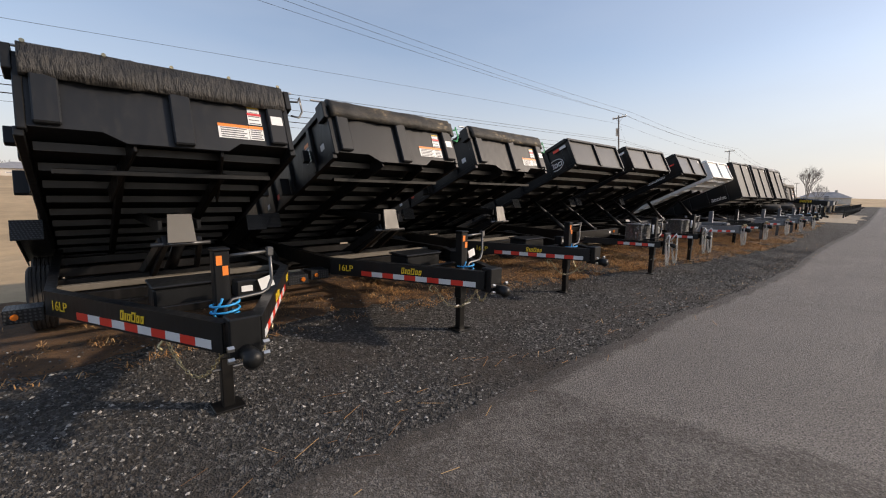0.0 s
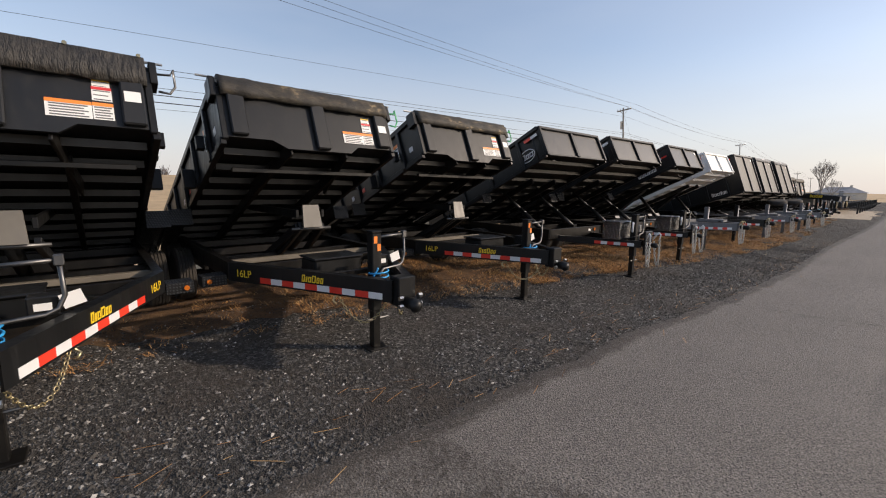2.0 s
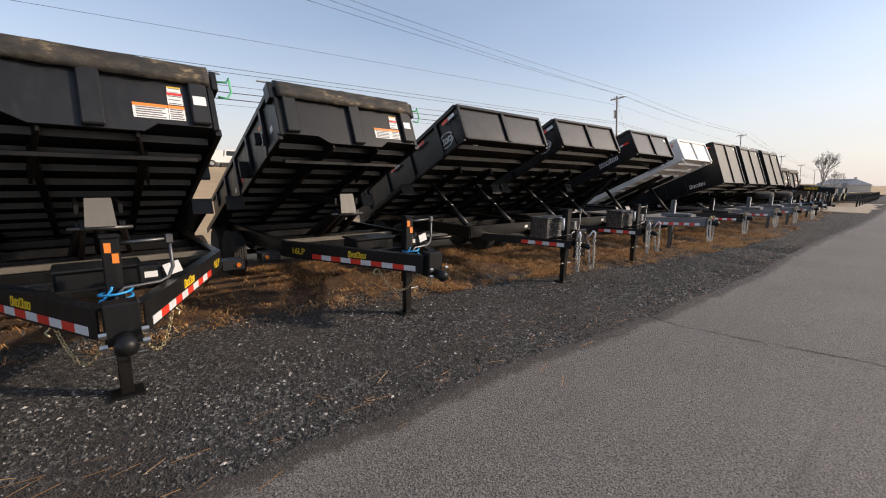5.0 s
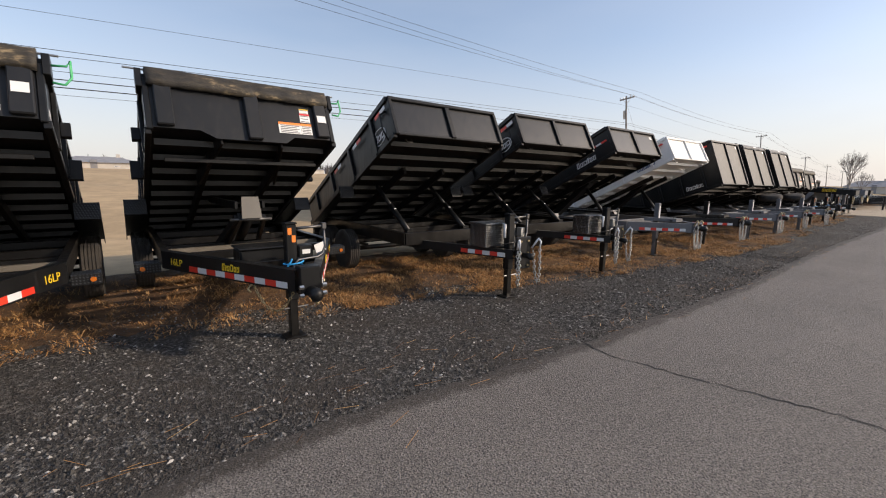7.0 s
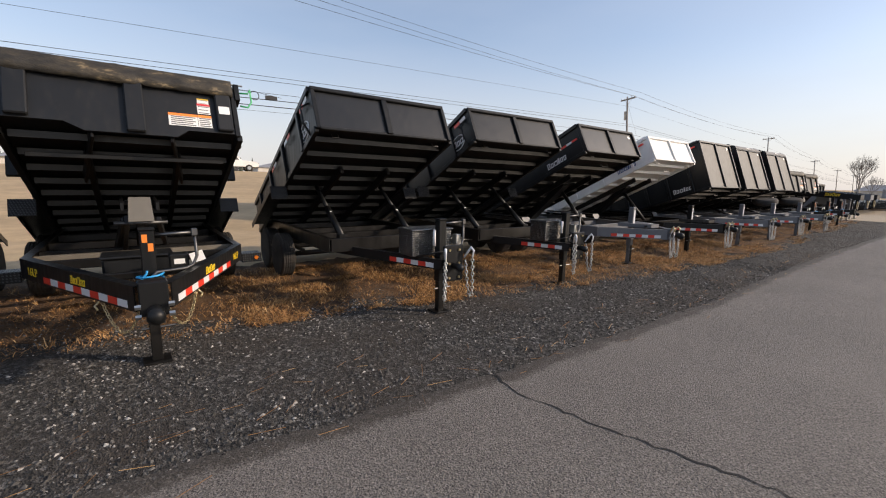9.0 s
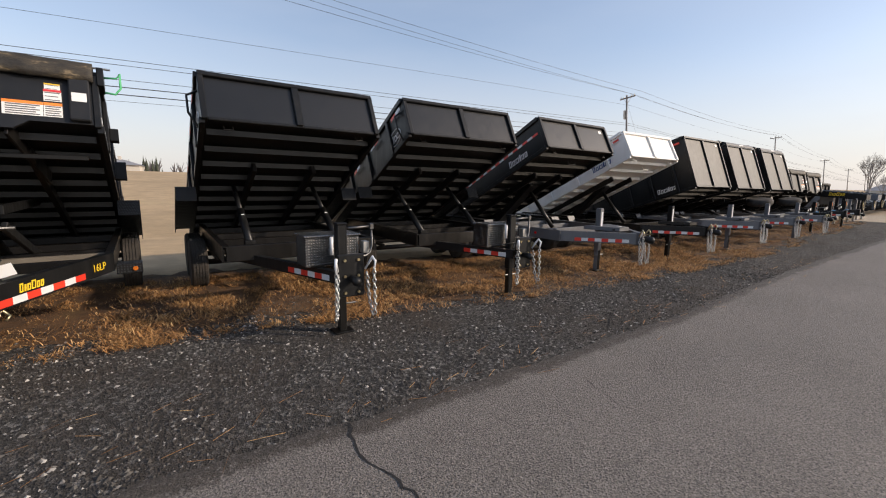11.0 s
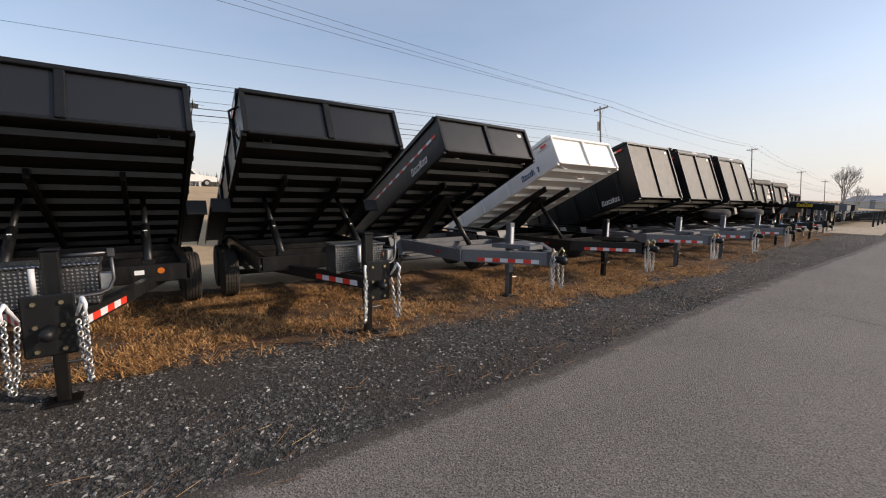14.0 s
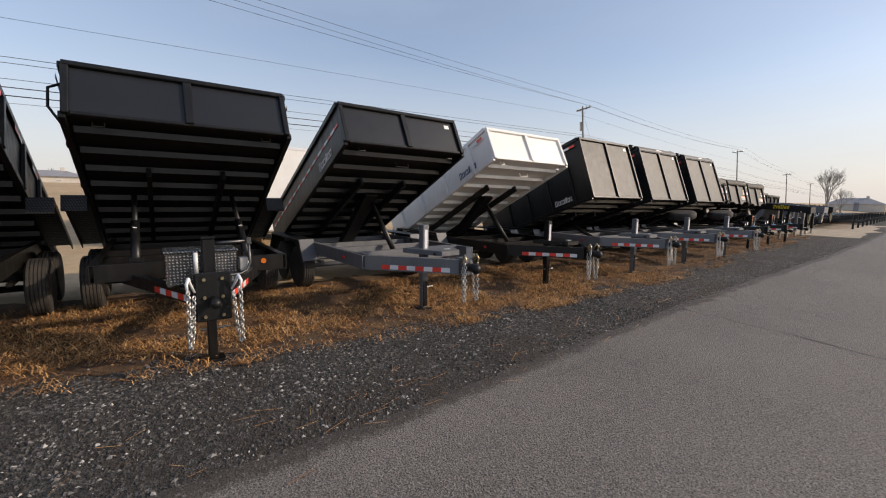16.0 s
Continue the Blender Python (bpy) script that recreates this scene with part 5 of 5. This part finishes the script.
part("coil", tube([(0.22 * math.cos(a), 0, 0.22 * math.sin(a)) for a in [2 * math.pi * k / 20 for k in range(20)]], 0.02, 6, None, True), WIRE, coil)
part("splice_box", block(0.55, 1.15, -0.08, 0.08, -0.12, 0.08), WIRE, coil, "dark splice box")
part("coil_line", tube([(-0.8, 0, 0.2), (0, 0, 0.2), (1.4, 0, 0.05)], 0.01, 5), WIRE, coil)
coil.matrix_world = pose(10.8, 24.07, 6.14, 0, 0, 2.0)


# ---- trees, houses, truck ----
def grow(bm, p, d, length, r, depth, rng, tips):
    """Tapered limbs, forked again and again."""
    q = p + d * length
    mid = p.lerp(q, 0.5) + Vector((rng.uniform(-1, 1), rng.uniform(-1, 1), rng.uniform(-0.4, 0.6))) * length * 0.06
    tube([p, mid, q], [r, r * 0.82, r * 0.62], 6 if depth > 3 else 3, bm)
    if depth == 0:
        return
    for k in range(3 if depth > 1 else 4):
        side = d.orthogonal().normalized()
        side.rotate(Euler((0, 0, 0)))
        turn = Matrix.Rotation(rng.uniform(0, 6.283), 3, d)
        nd = (d + (turn @ side) * rng.uniform(0.35, 0.85) + Vector((0, 0, 0.3))).normalized()
        start = p.lerp(q, rng.uniform(0.55, 1.0)) if k else q
        grow(bm, start, nd, length * rng.uniform(0.62, 0.82), r * 0.58, depth - 1, rng, tips)


def bare_tree(x, y, h, spread, seed, label):
    rng = random.Random(seed)
    root = tagged(new("tree"), label, "tree")
    trunk = bmesh.new()
    top = Vector((0, 0, h * 0.24))
    tube([(0, 0, -0.1), (0.02, 0, h * 0.12), top], [h * 0.03, h * 0.025, h * 0.021], 10, trunk)
    part("trunk", trunk, BARK, root, "bare grey trunk", True)
    crown = bmesh.new()
    for k in range(6):
        a = k * 1.05 + rng.uniform(-0.3, 0.3)
        d = Vector((math.cos(a) * spread, math.sin(a) * spread, 1.0)).normalized()
        grow(crown, top - Vector((0, 0, h * 0.04 * (k % 3))), d, h * 0.2, h * 0.011, 5 if h > 7 else 4, rng, [])
    bmesh.ops.scale(crown, vec=(0.68, 0.68, 1.08), verts=crown.verts[:])
    tagged(part("crown", crown, BARK, root, "crown of fine bare branches"))
    root.matrix_world = pose(x, y, ground_height(x, y))
    return root


bare_tree(98.0, 15.8, 8.6, 0.3, 3, "tall leafless shade tree beside a small house")
bare_tree(104.0, 15.2, 5.6, 0.6, 5, "smaller leafless tree beside a small house")


def small_house(x, y, w, d, h, roof_h, yaw, label, category="house"):
    root = tagged(new("house"), label, category, "houses beyond the lot")
    part("wall", block(-w / 2, w / 2, -d / 2, d / 2, -0.1, h), SIDING, root, "pale siding walls")
    o = 0.3
    bm = bmesh.new()
    base = [bm.verts.new(v) for v in ((-w / 2 - o, -d / 2 - o, h), (w / 2 + o, -d / 2 - o, h), (w / 2 + o, d / 2 + o, h), (-w / 2 - o, d / 2 + o, h))]
    ridge = [bm.verts.new((-w / 4, 0, h + roof_h)), bm.verts.new((w / 4, 0, h + roof_h))]
    bm.faces.new(base[::-1])
    bm.faces.new((base[0], base[1], ridge[1], ridge[0]))
    bm.faces.new((base[2], base[3], ridge[0], ridge[1]))
    bm.faces.new((base[1], base[2], ridge[1]))
    bm.faces.new((base[3], base[0], ridge[0]))
    roof = part("roof", bm, ROOF, root, "grey hipped shingle roof")
    part("chimney", block(w * 0.2, w * 0.2 + 0.5, -0.3, 0.2, h + roof_h * 0.4, h + roof_h + 0.5), SIDING, roof)
    for sx in (-1, 1):
        win = part("window", block(sx * w * 0.25 - 0.4, sx * w * 0.25 + 0.4, -d / 2 - 0.04, -d / 2, 0.9, h - 0.5), LOGO_WHITE, root, "white framed window")
        part("pane", block(sx * w * 0.25 - 0.33, sx * w * 0.25 + 0.33, -d / 2 - 0.045, -d / 2 - 0.03, 0.97, h - 0.57), GLASS, win)
    part("door", block(-0.45, 0.45, -d / 2 - 0.05, -d / 2, 0, 2.05), ROOF, root)
    root.matrix_world = pose(x, y, ground_height(x, y), 0, 0, yaw)
    return root


small_house(150, 20.8, 9.5, 7.0, 1.6, 1.5, -75, "small pale house with a grey hipped roof")
for k, (x, y, w, yaw) in enumerate(((-22, 84, 16, 4), (-2, 92, 12, -6), (30, 95, 14, 0), (-9, 88, 9, 3))):
    small_house(x, y, w, 8, 1.6, 1.1, yaw, "low pale farm building across the field", "building")


def far_woods():
    rng = random.Random(21)
    bm = bmesh.new()
    for k in range(150):
        x = rng.uniform(-70, 75)
        y = rng.uniform(98, 130)
        h = rng.uniform(2.2, 4.2)
        p = Vector((x, y, ground_height(x, y)))
        for j in range(14):
            a = rng.uniform(0, 6.283)
            q = p + Vector((math.cos(a) * h * 0.35 * rng.random(), math.sin(a) * h * 0.35, h * rng.uniform(0.55, 1.0)))
            tube([p + Vector((0, 0, h * 0.1 * rng.random())), p.lerp(q, 0.5) + Vector((0, 0, h * 0.12)), q], [0.09, 0.1, 0.02], 3, bm)
    tagged(part("far_woods", bm, FAR_WOOD, None), "hazy leafless woods along the horizon", "woods", kind="stuff")
    bm = bmesh.new()
    for k in range(46):
        x, y, h = rng.uniform(-60, 40), rng.uniform(90, 100), rng.uniform(1.2, 3.6)
        p = Vector((x, y, ground_height(x, y)))
        for j in range(7):
            z = h * j / 7
            r = h * 0.2 * (1 - j / 7.5)
            ring = [bm.verts.new(p + Vector((r * rng.uniform(0.6, 1.2) * math.cos(a), r * rng.uniform(0.6, 1.2) * math.sin(a), z))) for a in [2 * math.pi * i / 9 for i in range(9)]]
            tip = bm.verts.new(p + Vector((0, 0, z + h * 0.3)))
            for i in range(9):
                bm.faces.new((ring[i], ring[(i + 1) % 9], tip))
    tagged(part("evergreens", bm, HEDGE, None), "small dark evergreens along the horizon", "woods", kind="stuff")


far_woods()


def pickup(x, y, yaw):
    root = tagged(new("pickup_truck"), "white pickup truck parked across the field", "pickup truck")
    pm = Matrix(((1, 0, 0, 0), (0, 1, 0, 0), (0, 0, 1, 0), (0, 0, 0, 1)))
    low = [(-2.8, 0.5), (-2.8, 1.1), (-0.6, 1.12), (1.2, 1.15), (2.6, 1.05), (2.85, 0.9), (2.85, 0.5)]
    part("body", prism(low, -0.95, 0.95, pm), WHITE, root, "white painted body")
    cab = [(-0.6, 1.1), (-0.5, 1.75), (-0.3, 1.85), (0.6, 1.85), (1.25, 1.14)]
    part("cab", prism(cab, -0.85, 0.85, pm), WHITE, root, "white cab")
    part("side_window", prism([(-0.42, 1.2), (-0.38, 1.68), (0.5, 1.7), (0.95, 1.2)], -0.86, -0.852, pm), GLASS, root, "dark side window")
    part("toolbox", block(-2.6, -0.7, -0.9, 0.9, 1.121, 1.75), WHITE, root, "white box body")
    for wx in (-1.8, 1.9):
        for sy in (-1, 1):
            t = lathe([(-0.12, 0.2), (-0.12, 0.36), (0.12, 0.36), (0.12, 0.2)], Matrix.Translation((wx, sy * 0.85, 0.37)) @ pose(0, 0, 0, 0, 0, 90), 18)
            tyre = part("wheel", t, RUBBER, root, "black tyre", True)
            part("hub", lathe([(-0.13, 0.19), (0.13, 0.19)], Matrix.Translation((wx, sy * 0.85, 0.37)) @ pose(0, 0, 0, 0, 0, 90), 14), STEEL, tyre)
    root.matrix_world = pose(x, y, ground_height(x, y), 0, 0, yaw) @ Matrix.Scale(1.0, 4)


pickup(12.4, 49.0, 0)


def cargo_trailer(x, y, yaw):
    """A tall enclosed trailer: ribbed white box on two axles with a short tongue."""
    root = tagged(new("cargo_trailer"), "white enclosed cargo trailer parked behind the dump trailers", "cargo trailer")
    body = part("body", block(-1.15, 1.15, 0.0, 5.2, 0.55, 3.15, None, 0.05), WHITE, root, "white sheet metal box")
    for k in range(9):
        for sx in (-1, 1):
            part("side_seam", block(sx * 1.152 - 0.004, sx * 1.152 + 0.004, 0.3 + k * 0.57, 0.33 + k * 0.57, 0.62, 3.05), LOGO_WHITE, body)
    part("corner_trim", block(-1.17, 1.17, -0.012, 0.02, 3.08, 3.17), LOGO_WHITE, body)
    for sx in (-1, 1):
        part("tongue_beam", bar((sx * 0.06, -1.3, 0.5), (sx * 0.7, 0.1, 0.5), 0.06, 0.12), BLACK, root)
        for y0 in (2.4, 3.3):
            wheel(root, sx * 1.05, y0, 0.36, sx)
    part("jack_post", block(-0.04, 0.04, -1.0, -0.92, 0.0, 0.95), BLACK, root)
    part("axle", tube([(-1.0, 2.4, 0.36), (1.0, 2.4, 0.36)], 0.04), BLACK, root)
    part("axle", tube([(-1.0, 3.3, 0.36), (1.0, 3.3, 0.36)], 0.04), BLACK, root)
    root.matrix_world = pose(x, y, 0, 0, 0, yaw)


cargo_trailer(14.6, 12.6, 0)
scatter_stones()
scatter_straw()
